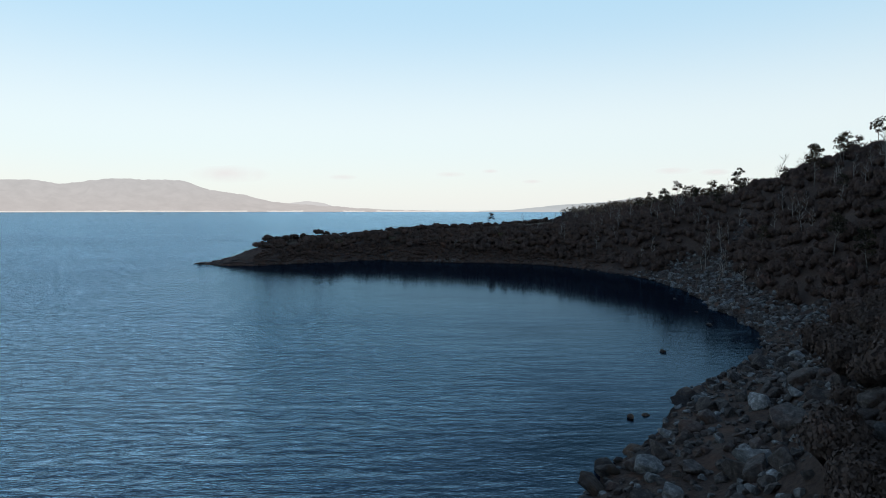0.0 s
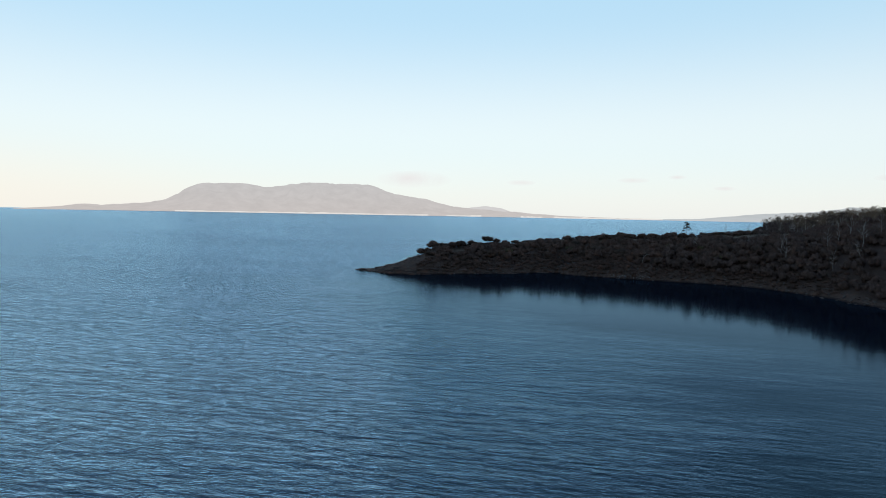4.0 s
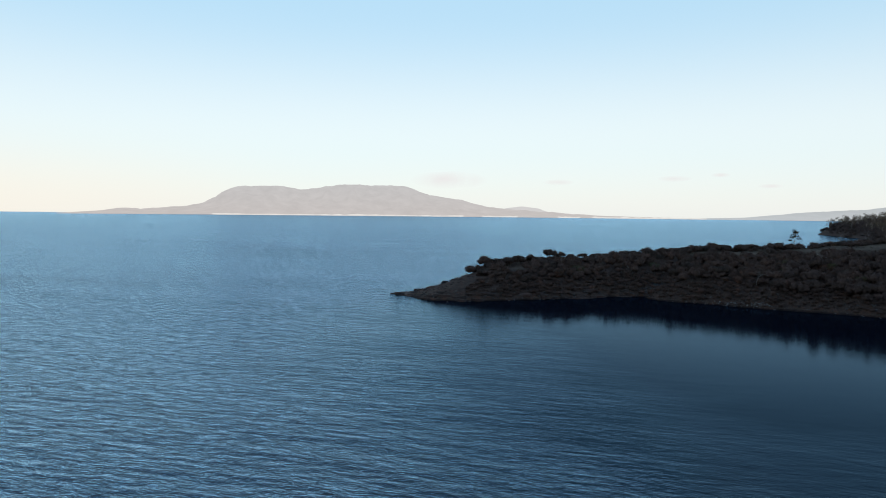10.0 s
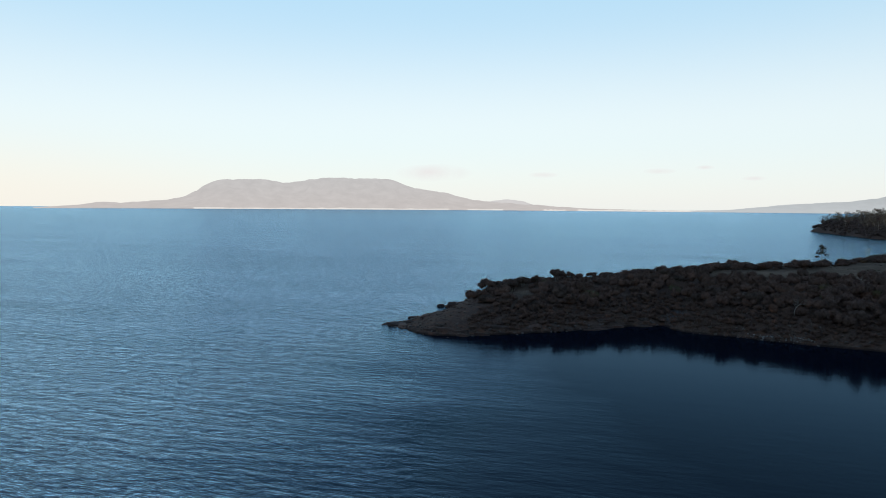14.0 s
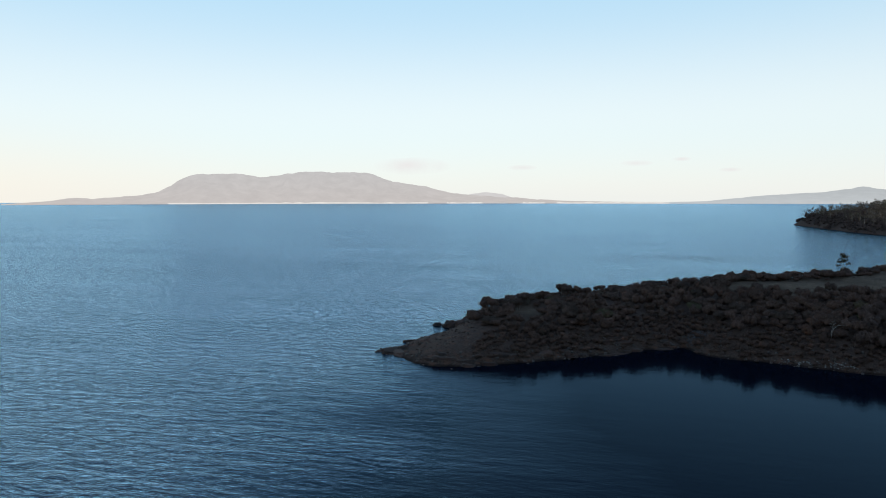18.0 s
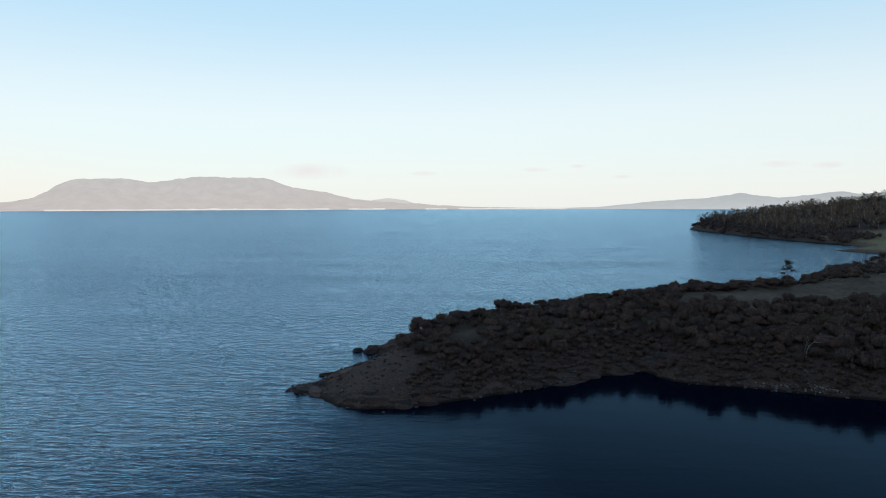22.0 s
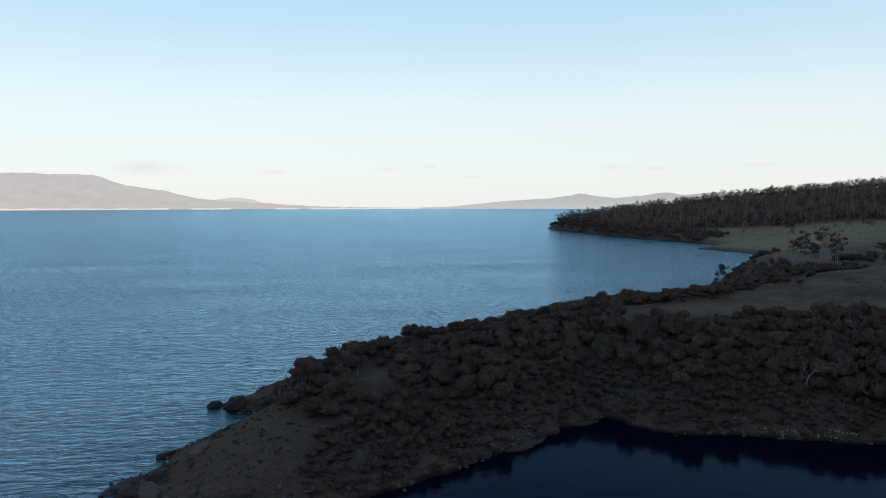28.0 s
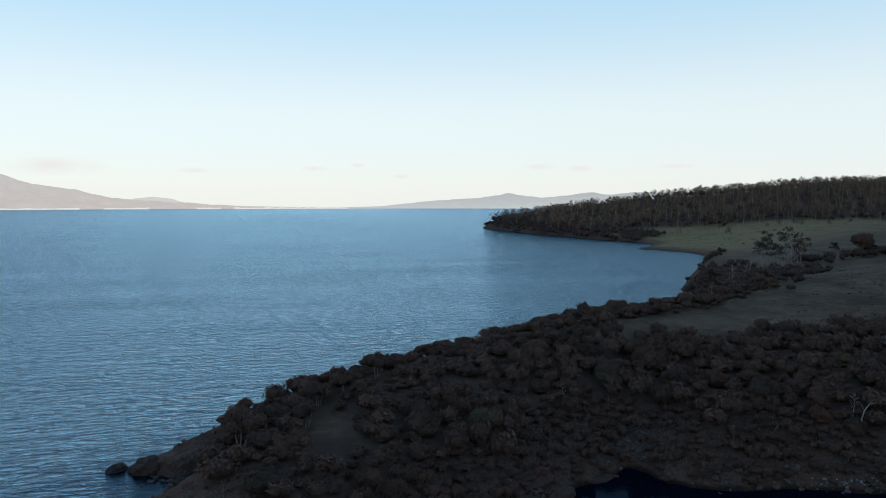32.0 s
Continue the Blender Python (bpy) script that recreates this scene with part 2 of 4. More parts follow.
def sea_material():
    m, n, l, p = material("sea_water")
    geo = n.new("ShaderNodeNewGeometry")
    pos = geo.outputs["Position"]

    def waves(scale, turn, squeeze, detail, rough=0.5):
        mp = n.new("ShaderNodeMapping")
        mp.inputs["Rotation"].default_value = (0, 0, radians(turn))
        mp.inputs["Scale"].default_value = (squeeze, 1.0, 1.0)
        l.new(pos, mp.inputs["Vector"])
        return noise_tex(n, l, mp.outputs["Vector"], scale, detail, rough)

    swell = waves(0.3, 8, 0.28, 2.0)
    chop = waves(1.0, -9, 0.4, 3.0)
    ripple = waves(3.4, 20, 0.55, 3.0, 0.6)
    breeze = waves(0.014, 10, 0.3, 4.0)
    # calmer water in the bay under the headland and the hill, with shade put into its reflectance
    shelter_dim = n.new("ShaderNodeVectorMath")
    shelter_dim.operation = "MULTIPLY_ADD"
    shelter_dim.inputs[1].default_value = (1 / 92.0, 1 / 92.0, 0.0)
    shelter_dim.inputs[2].default_value = (-26 / 92.0, -250 / 92.0, 0.0)
    l.new(pos, shelter_dim.inputs[0])
    lee_dim = n.new("ShaderNodeVectorMath")
    lee_dim.operation = "LENGTH"
    l.new(shelter_dim.outputs["Vector"], lee_dim.inputs[0])
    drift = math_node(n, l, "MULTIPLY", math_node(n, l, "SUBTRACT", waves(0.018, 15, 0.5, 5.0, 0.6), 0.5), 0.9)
    open_sea = ramp(n, l, math_node(n, l, "MULTIPLY", math_node(n, l, "ADD", lee_dim.outputs["Value"], drift), 0.5), [(0.4, (0.05, 0.05, 0.05)), (0.58, (0.27, 0.27, 0.27)), (0.8, (1, 1, 1))])
    strip = n.new("ShaderNodeVectorMath")        # quieter water along the boulder beach, also dimmed as if shaded
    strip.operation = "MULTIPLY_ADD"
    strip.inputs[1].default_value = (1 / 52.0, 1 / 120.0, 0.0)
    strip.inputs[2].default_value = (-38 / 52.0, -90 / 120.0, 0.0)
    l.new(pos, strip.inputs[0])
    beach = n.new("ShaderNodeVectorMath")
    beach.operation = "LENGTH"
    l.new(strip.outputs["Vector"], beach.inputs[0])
    quiet_dim = ramp(n, l, math_node(n, l, "MULTIPLY", math_node(n, l, "ADD", beach.outputs["Value"], drift), 0.5), [(0.2, (0.22, 0.22, 0.22)), (0.62, (1, 1, 1))])
    open_sea = math_node(n, l, "MULTIPLY", open_sea, quiet_dim)
    height = math_node(n, l, "ADD", math_node(n, l, "MULTIPLY", swell, 0.5), math_node(n, l, "MULTIPLY", chop, 0.36))
    height = math_node(n, l, "ADD", height, math_node(n, l, "MULTIPLY", ripple, 0.15))
    height = math_node(n, l, "MULTIPLY", height, math_node(n, l, "ADD", math_node(n, l, "MULTIPLY", breeze, 1.5), 1.0))
    height = math_node(n, l, "MULTIPLY", height, open_sea)
    soft_bump, bump = bumped(n, l, p, height, 0.35, 1.0), bumped(n, l, p, height, 0.58, 1.0)
    rough = math_node(n, l, "ADD", math_node(n, l, "MULTIPLY", open_sea, 0.04), 0.07)
    # deep blue water: a dark body under a gloss that grows towards grazing angles, its blue tinted into the reflection
    body, gloss, edge, both = n.new("ShaderNodeBsdfDiffuse"), n.new("ShaderNodeBsdfGlossy"), n.new("ShaderNodeFresnel"), n.new("ShaderNodeMixShader")
    body.inputs["Color"].default_value = (0.0016, 0.0026, 0.007, 1)
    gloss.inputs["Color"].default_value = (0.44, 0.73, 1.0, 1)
    gloss.distribution = "MULTI_GGX"
    l.new(rough, gloss.inputs["Roughness"])
    # IOR drops inside the masks: shade of hill and headland put into the reflection
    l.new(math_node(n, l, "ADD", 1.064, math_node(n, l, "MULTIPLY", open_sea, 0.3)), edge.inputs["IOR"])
    # steep little faces towards and away from the eye, painted as noise: lighter and darker glints put into the
    # reflection, stronger in the wind
    glints = math_node(n, l, "MULTIPLY", math_node(n, l, "SUBTRACT", waves(0.75, 5, 0.5, 4.0, 0.8), 0.5), 2.9)
    sheen_streaks = math_node(n, l, "MULTIPLY", math_node(n, l, "SUBTRACT", waves(0.03, 3, 0.25, 4.0, 0.65), 0.5), 0.45)
    glint_gain = math_node(n, l, "MULTIPLY", math_node(n, l, "ADD", math_node(n, l, "ADD", glints, sheen_streaks), 0.3), open_sea)
    glint_gain = math_node(n, l, "MAXIMUM", math_node(n, l, "MINIMUM", math_node(n, l, "ADD", glint_gain, 1.0), 1.9), 0.25)
    l.new(soft_bump.outputs["Normal"], gloss.inputs["Normal"])
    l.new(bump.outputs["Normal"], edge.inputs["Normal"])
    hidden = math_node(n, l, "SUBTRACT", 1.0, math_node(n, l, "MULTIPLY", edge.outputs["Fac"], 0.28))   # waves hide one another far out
    l.new(math_node(n, l, "MULTIPLY", math_node(n, l, "MULTIPLY", edge.outputs["Fac"], hidden), glint_gain, True), both.inputs[0])
    l.new(body.outputs["BSDF"], both.inputs[1])
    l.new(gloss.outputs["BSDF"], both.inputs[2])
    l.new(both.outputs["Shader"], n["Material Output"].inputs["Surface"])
    return m


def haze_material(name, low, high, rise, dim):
    """Far land behind kilometres of air: the haze in front of it is put into its glowing colour."""
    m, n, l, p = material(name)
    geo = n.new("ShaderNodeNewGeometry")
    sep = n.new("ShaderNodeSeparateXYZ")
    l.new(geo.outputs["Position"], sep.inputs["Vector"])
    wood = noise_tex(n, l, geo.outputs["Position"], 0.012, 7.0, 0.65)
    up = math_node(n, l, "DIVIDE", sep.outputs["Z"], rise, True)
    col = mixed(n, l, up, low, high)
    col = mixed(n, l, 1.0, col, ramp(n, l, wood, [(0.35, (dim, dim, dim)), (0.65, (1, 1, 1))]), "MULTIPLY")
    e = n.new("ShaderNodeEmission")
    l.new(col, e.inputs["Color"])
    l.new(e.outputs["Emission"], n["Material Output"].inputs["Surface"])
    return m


MAT_GROUND, MAT_SEA = ground_material(), sea_material()
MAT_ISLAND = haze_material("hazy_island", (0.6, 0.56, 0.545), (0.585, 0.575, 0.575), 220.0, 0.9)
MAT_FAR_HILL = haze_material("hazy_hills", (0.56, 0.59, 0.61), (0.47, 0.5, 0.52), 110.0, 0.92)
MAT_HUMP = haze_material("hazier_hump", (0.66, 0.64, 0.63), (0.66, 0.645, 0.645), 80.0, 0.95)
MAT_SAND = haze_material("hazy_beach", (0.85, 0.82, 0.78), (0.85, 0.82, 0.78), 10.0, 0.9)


# ---- helpers of this scene ----
def mesh_from(name, verts, faces, mat, smooth=False):
    me = bpy.data.meshes.new(name)
    verts, faces = np.asarray(verts, float), np.asarray(faces, int)
    k = faces.shape[1]
    me.vertices.add(len(verts))
    me.vertices.foreach_set("co", verts.ravel())
    me.loops.add(faces.size)
    me.loops.foreach_set("vertex_index", faces.ravel())
    me.polygons.add(len(faces))
    me.polygons.foreach_set("loop_start", np.arange(0, faces.size, k))
    me.polygons.foreach_set("loop_total", np.full(len(faces), k))
    me.polygons.foreach_set("use_smooth", np.full(len(faces), smooth))
    me.update(calc_edges=True)
    me.validate()
    me.materials.append(mat)
    return me


def child(name, me, parent, label=""):
    ob = new(name, me)
    ob.parent = parent
    return tagged(ob, label)


def smooth_line(points, step):
    """A Catmull-Rom curve through the points, a point every step metres."""
    p = np.array([points[0], *points, points[-1]], float)
    out = []
    for a, b, c, d in zip(p, p[1:], p[2:], p[3:]):
        n = max(1, int(np.linalg.norm(c - b) / step))
        t = np.arange(n)[:, None] / n
        out.append(0.5 * (2 * b + (c - a) * t + (2 * a - 5 * b + 4 * c - d) * t ** 2 + (3 * b - a - 3 * c + d) * t ** 3))
    return np.vstack([*out, p[-1:]])


def value_noise(x, y, scale, seed=0):
    """Smooth noise in -1..1 on a plane, for arrays."""
    rng = np.random.default_rng(seed)
    table = rng.uniform(-1, 1, (64, 64))
    u, v = np.asarray(x) / scale, np.asarray(y) / scale
    i, j = np.floor(u).astype(int), np.floor(v).astype(int)
    f, g = u - i, v - j
    f, g = f * f * (3 - 2 * f), g * g * (3 - 2 * g)
    a, b, c, d = table[i % 64, j % 64], table[(i + 1) % 64, j % 64], table[i % 64, (j + 1) % 64], table[(i + 1) % 64, (j + 1) % 64]
    return (a * (1 - f) + b * f) * (1 - g) + (c * (1 - f) + d * f) * g


def fractal(x, y, scale, octaves=4, seed=0, gain=0.5):
    return sum(gain ** k * value_noise(x, y, scale / 2 ** k, seed + k) for k in range(octaves))


def step01(x, a, b):
    t = np.clip((np.asarray(x, float) - a) / (b - a), 0, 1)
    return t * t * (3 - 2 * t)


# ---- the lie of the land ----
BAY = [(60, -260), (14, -120), (3, -30), (4, 20), (9, 45), (16, 59), (23, 68), (30, 79), (39, 90), (51, 102), (61, 121), (67, 157),
       (72, 197), (70, 230), (58, 259), (41, 280), (22, 286), (8, 290), (-3, 294), (-14, 296), (-20, 300), (-21, 307), (-26, 305),
       (-37, 299), (-50, 289), (-65, 280), (-77, 273), (-85, 272), (-92, 277), (-99, 286)]
NORTH = [(-99, 286), (-96, 292), (-93, 301), (-89, 308), (-84, 313), (-79, 317.5), (-85, 318), (-90, 320), (-89, 325), (-80, 331), (-68, 340), (-50, 351),
         (-20, 367), (10, 376), (34, 382), (52, 407), (76, 446), (114, 500), (162, 560), (205, 615)]
FAR = [(205, 615), (218, 640), (221, 668), (214, 700), (209, 720), (225, 733), (247, 765), (250, 805), (238, 840), (230, 890), (220, 950),
       (215, 1020), (212, 1100), (209, 1158), (225, 1195), (300, 1240), (600, 1320), (1500, 1390)]
bay_line, north_line, far_line = smooth_line(BAY, 2.5), smooth_line(NORTH, 2.5), smooth_line(FAR, 6.0)
for line, seed in ((bay_line, 3), (north_line, 5), (far_line, 7)):
    amp = np.minimum(1.0, np.minimum(np.arange(len(line)), np.arange(len(line))[::-1]) / 4)[:, None]
    line += amp * np.stack([fractal(line[:, 0] * 1.0 + 40, line[:, 1], 9, 3, seed), fractal(line[:, 0] - 90, line[:, 1], 9, 3, seed + 1)], 1) * 1.1


def far_from(line, x, y):
    """Distances from points to a polyline."""
    best = np.full(x.shape, 1e9)
    for a, b in zip(line, line[1:]):
        e = b - a
        t = np.clip(((x - a[0]) * e[0] + (y - a[1]) * e[1]) / max(e @ e, 1e-9), 0, 1)
        best = np.minimum(best, (x - a[0] - t * e[0]) ** 2 + (y - a[1] - t * e[1]) ** 2)
    return np.sqrt(best)


def on_land(x, y):
    ring = np.vstack([bay_line, north_line[1:], far_line[1:], [(1500, 1390), (1500, -260)]])
    inside = np.zeros(x.shape, bool)
    for (x0, y0), (x1, y1) in zip(ring, np.roll(ring, -1, 0)):
        if y0 != y1:
            inside ^= ((y0 > y) != (y1 > y)) & (x < (x1 - x0) * (y - y0) / (y1 - y0) + x0)
    return inside


gx = np.r_[np.arange(-125, 150, 2.2), np.arange(150, 360, 6.0), np.arange(360, 1501, 15.0)]
gy = np.r_[np.arange(-260, -40, 12.0), np.arange(-40, 430, 2.2), np.arange(430, 1400, 8.0)]
GX, GY = np.meshgrid(gx, gy)
D_BAY, D_NORTH, D_FAR = (far_from(s, GX, GY) for s in (bay_line[::1], north_line, far_line[::1]))
LAND = on_land(GX, GY)
D_ALL = np.minimum(np.minimum(D_BAY, D_NORTH), D_FAR)
plain = np.interp(GX, [-100, -90, -80, -70, -50, -14, 30, 75, 130, 240], [2.4, 4.0, 7.4, 8.9, 9.8, 11.4, 13.4, 16, 19.5, 24]) + 1.2 * fractal(GX, GY, 45, 3, 21) * step01(GX, -80, 0)
plain += 8.0 * np.exp(-((GX - 140) / 45) ** 2 - ((GY - 350) / 45) ** 2)
plain *= 1 - 0.42 * step01(GY, 365, 450) * step01(GX, 40, 100)
headland = plain * (1 - np.exp(-D_BAY / 15)) * (1 - np.exp(-D_NORTH / (4.0 + 1.5 * step01(-GX, 60, 85))))
slope = np.interp(D_BAY, [0, 12, 40, 95, 200, 420], [0, 3.3, 30.5, 60, 92, 118]) + 3.0 * fractal(GX, GY, 30, 4, 31) * step01(D_BAY, 8, 40)
hill = (1 - step01(GY + 0.25 * (GX - 70), 205, 320)) * (1 - (1 - step01(GX, 5, 60)) * step01(GY, 190, 255))
near_z = headland * (1 - hill) + slope * hill
field = 1.2 + 0.078 * np.minimum(D_FAR, 420) + 1.5 * fractal(GX, GY, 70, 3, 41) * step01(D_FAR, 5, 60)
field += (26 * step01(GX, 150, 700) + 10 * (1 - np.exp(-D_FAR / 12))) * np.exp(-((GY - 1090 + 0.12 * (GX - 400)) / 205) ** 2)
north = step01(GY - 0.55 * np.clip(GX - 100, 0, 400), 455, 600)
field_z = field * (1 - np.exp(-D_FAR / 5))
GZ = near_z * (1 - north) + field_z * north
GZ += (0.55 * fractal(GX, GY, 9, 3, 51) + 0.35 * np.abs(fractal(GX, GY, 5, 3, 52))) * step01(D_ALL, 0.5, 5) * (1 - 0.75 * step01(D_ALL, 14, 30)) * (GY < 450)
GZ = np.where(LAND, GZ + 0.15, np.maximum(-6.0, -0.35 * D_ALL - 0.1))


def ground_at(x, y):
    i = int(np.clip(np.searchsorted(gx, x) - 1, 0, len(gx) - 2))
    j = int(np.clip(np.searchsorted(gy, y) - 1, 0, len(gy) - 2))
    u, v = (x - gx[i]) / (gx[i + 1] - gx[i]), (y - gy[j]) / (gy[j + 1] - gy[j])
    return float((GZ[j, i] * (1 - u) + GZ[j, i + 1] * u) * (1 - v) + (GZ[j + 1, i] * (1 - u) + GZ[j + 1, i + 1] * u) * v)


def field_at(array, x, y):
    return float(array[int(np.argmin(np.abs(gy - y))), int(np.argmin(np.abs(gx - x)))])


nx, ny = len(gx), len(gy)
idx = np.arange(nx * ny).reshape(ny, nx)
quads = np.stack([idx[:-1, :-1], idx[:-1, 1:], idx[1:, 1:], idx[1:, :-1]], -1).reshape(-1, 4)
ground_mesh = mesh_from("ground", np.stack([GX, GY, GZ], -1).reshape(-1, 3), quads, MAT_GROUND, True)
grassy = np.maximum(step01(D_BAY, 26, 42) * (1 - hill) * step01(GX, -30, -5), north)
grassy = np.maximum(grassy, np.exp(-((GX + 65.5) / 6) ** 2 - ((GY - 309) / 11) ** 2))
grassy *= 1 - north * step01(GY + 0.42 * np.clip(GX - 300, 0, 230), 850, 880)
rocky = np.clip(1.25 - D_ALL / np.where(GY < 232, 11.0, np.where(GY < 450, 5.0, 14.0)), 0, 1)
rocky = np.maximum(rocky, np.clip(1.6 - np.hypot((GX + 88) / 14, (GY - 290) / 20), 0, 1))
cover = ground_mesh.color_attributes.new("cover", "FLOAT_COLOR", "POINT")
cover.data.foreach_set("color", np.stack([grassy, rocky, north, 0 * GX + 1], -1).astype(np.float32).ravel())
ground = tagged(new("ground", ground_mesh), "rocky headland and hillside with rough grass and scrub", "ground", kind="structure")

# ---- the sea: one flat sheet out to the horizon ----
ring_r = np.r_[0, np.geomspace(60, 9000, 22)]
turns = np.linspace(0, 2 * math.pi, 97)[:-1]
sv = np.array([(0, 300, 0)] + [(r * math.sin(a), 300 + r * math.cos(a), 0) for r in ring_r[1:] for a in turns])
sf = [(1 + k * 96 + i, 1 + k * 96 + (i + 1) % 96, 1 + (k + 1) * 96 + (i + 1) % 96, 1 + (k + 1) * 96 + i) for k in range(21) for i in range(96)]
bm = bmesh.new()
bv = [bm.verts.new(v) for v in sv]
for f in sf:
    bm.faces.new([bv[i] for i in f[::-1]])
for i in range(96):
    bm.faces.new((bv[0], bv[1 + (i + 1) % 96], bv[1 + i]))
bm.normal_update()
for f in bm.faces:
    if f.normal.z < 0:
        f.normal_flip()
sea_mesh = bpy.data.meshes.new("sea")
bm.to_mesh(sea_mesh)
bm.free()
sea_mesh.materials.append(MAT_SEA)
sea = tagged(new("water", sea_mesh), "dark blue rippled sea of a sheltered bay", "sea", kind="structure")


# ---- distance: hills and an island on the horizon, on an arc far behind everything ----
def far_land(name, label, profile, radius, depth, mat, roughness, seed):
    """Hills with a given skyline (azimuth in degrees, height): a ridge with a front and a back slope."""
    az = np.linspace(profile[0][0], profile[-1][0], 260)
    top = np.interp(az, [p[0] for p in profile], [p[1] for p in profile])
    kernel = np.ones(5) / 5
    top = np.convolve(np.pad(top, 2, mode="edge"), kernel, "valid")
    top = top + roughness * fractal(az * 40, az * 0 + seed, 22, 4, seed) * step01(top, 4, 40)
    rows = 14
    verts = []
    for k in range(rows):
        s = k / (rows - 1)
        for a, h in zip(az, top):
            r = radius - depth * (1 - s)
            wob = 1 + 0.25 * float(value_noise(a * 30, s * 90, 20, seed + 9)) * math.sin(math.pi * s)
            z = h * min(1.0, s ** 0.8 * wob) if k else -1.0
            verts.append((-40 + r * math.sin(radians(a)), 100 + r * math.cos(radians(a)), max(z, -1.0)))
    n = len(az)
    faces = [(k * n + i, k * n + i + 1, (k + 1) * n + i + 1, (k + 1) * n + i) for k in range(rows - 1) for i in range(n - 1)]
    me = mesh_from(name, verts, faces, mat, True)
    return tagged(new(name, me), label, "hills", kind="structure")


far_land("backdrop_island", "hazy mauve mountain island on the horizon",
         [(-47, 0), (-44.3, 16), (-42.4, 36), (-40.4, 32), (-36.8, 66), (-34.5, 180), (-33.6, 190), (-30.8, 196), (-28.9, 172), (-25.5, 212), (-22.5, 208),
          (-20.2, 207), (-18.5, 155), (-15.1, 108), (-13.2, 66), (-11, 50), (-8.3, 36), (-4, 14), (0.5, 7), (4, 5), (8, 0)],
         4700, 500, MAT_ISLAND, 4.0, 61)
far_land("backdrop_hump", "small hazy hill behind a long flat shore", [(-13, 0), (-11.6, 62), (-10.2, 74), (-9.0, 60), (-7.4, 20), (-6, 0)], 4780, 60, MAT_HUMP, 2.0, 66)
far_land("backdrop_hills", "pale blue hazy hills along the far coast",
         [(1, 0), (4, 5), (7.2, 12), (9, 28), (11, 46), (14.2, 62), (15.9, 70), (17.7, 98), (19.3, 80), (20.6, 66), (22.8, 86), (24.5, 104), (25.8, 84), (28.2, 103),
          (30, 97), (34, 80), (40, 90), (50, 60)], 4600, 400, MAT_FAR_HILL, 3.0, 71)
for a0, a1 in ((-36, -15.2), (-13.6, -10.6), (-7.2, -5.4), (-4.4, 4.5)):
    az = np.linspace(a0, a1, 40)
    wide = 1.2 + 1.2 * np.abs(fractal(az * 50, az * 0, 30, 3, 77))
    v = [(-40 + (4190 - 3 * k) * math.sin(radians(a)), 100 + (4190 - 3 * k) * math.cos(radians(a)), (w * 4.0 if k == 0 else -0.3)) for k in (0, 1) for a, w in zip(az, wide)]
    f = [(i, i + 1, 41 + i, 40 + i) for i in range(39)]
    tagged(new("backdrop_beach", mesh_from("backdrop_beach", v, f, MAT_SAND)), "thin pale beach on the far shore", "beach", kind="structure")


def cloud_material():
    m, n, l, p = material("thin_cloud")
    co = n.new("ShaderNodeTexCoord")
    away = n.new("ShaderNodeVectorMath")
    away.operation = "DISTANCE"
    away.inputs[1].default_value = (0.5, 0.0, 0.5)
    flat = n.new("ShaderNodeVectorMath")
    flat.operation = "MULTIPLY"
    flat.inputs[1].default_value = (1, 0, 1)
    l.new(co.outputs["Generated"], flat.inputs[0])
    l.new(flat.outputs["Vector"], away.inputs[0])
    fade = math_node(n, l, "SUBTRACT", 1.0, math_node(n, l, "MULTIPLY", away.outputs["Value"], 2.0), True)
    puff = noise_tex(n, l, n.new("ShaderNodeNewGeometry").outputs["Position"], 0.006, 5.0, 0.5)
    alpha = math_node(n, l, "MULTIPLY", fade, math_node(n, l, "MULTIPLY", math_node(n, l, "SUBTRACT", puff, 0.1), 2.0, True), True)
    e = n.new("ShaderNodeEmission")
    e.inputs["Color"].default_value = (0.83, 0.8, 0.8, 1)
    clear = n.new("ShaderNodeBsdfTransparent")
    mix = n.new("ShaderNodeMixShader")
    l.new(alpha, mix.inputs[0])
    l.new(clear.outputs[0], mix.inputs[1])
    l.new(e.outputs[0], mix.inputs[2])
    l.new(mix.outputs[0], n["Material Output"].inputs["Surface"])
    return m


MAT_CLOUD = cloud_material()
for az, z, wide, high in ((-16.5, 258, 560, 120), (-7.3, 245, 220, 40), (2.0, 268, 230, 40), (5.4, 290, 130, 30), (20.5, 280, 270, 48), (23.6, 266, 210, 46), (9.0, 215, 160, 30), (31, 275, 300, 40)):
    bm = bmesh.new()
    bmesh.ops.create_grid(bm, x_segments=8, y_segments=3, size=0.5)
    for v in bm.verts:
        v.co = Vector((v.co.x, 0.04 * math.sin(v.co.x * 9) * (0.25 - v.co.y ** 2), v.co.y + 0.06 * math.sin(v.co.x * 7)))
    me = bpy.data.meshes.new("backdrop_cloud")
    bm.to_mesh(me)
    bm.free()
    me.materials.append(MAT_CLOUD)
    ob = new("backdrop_cloud", me)
    ob.matrix_world = pose(-40 + 4790 * math.sin(radians(az)), 100 + 4790 * math.cos(radians(az)), z, 0, 0, -az) @ Matrix.Diagonal((wide, wide * 0.2, high, 1))
    tagged(ob, "small thin pinkish cloud low over the horizon", "cloud", kind="structure")


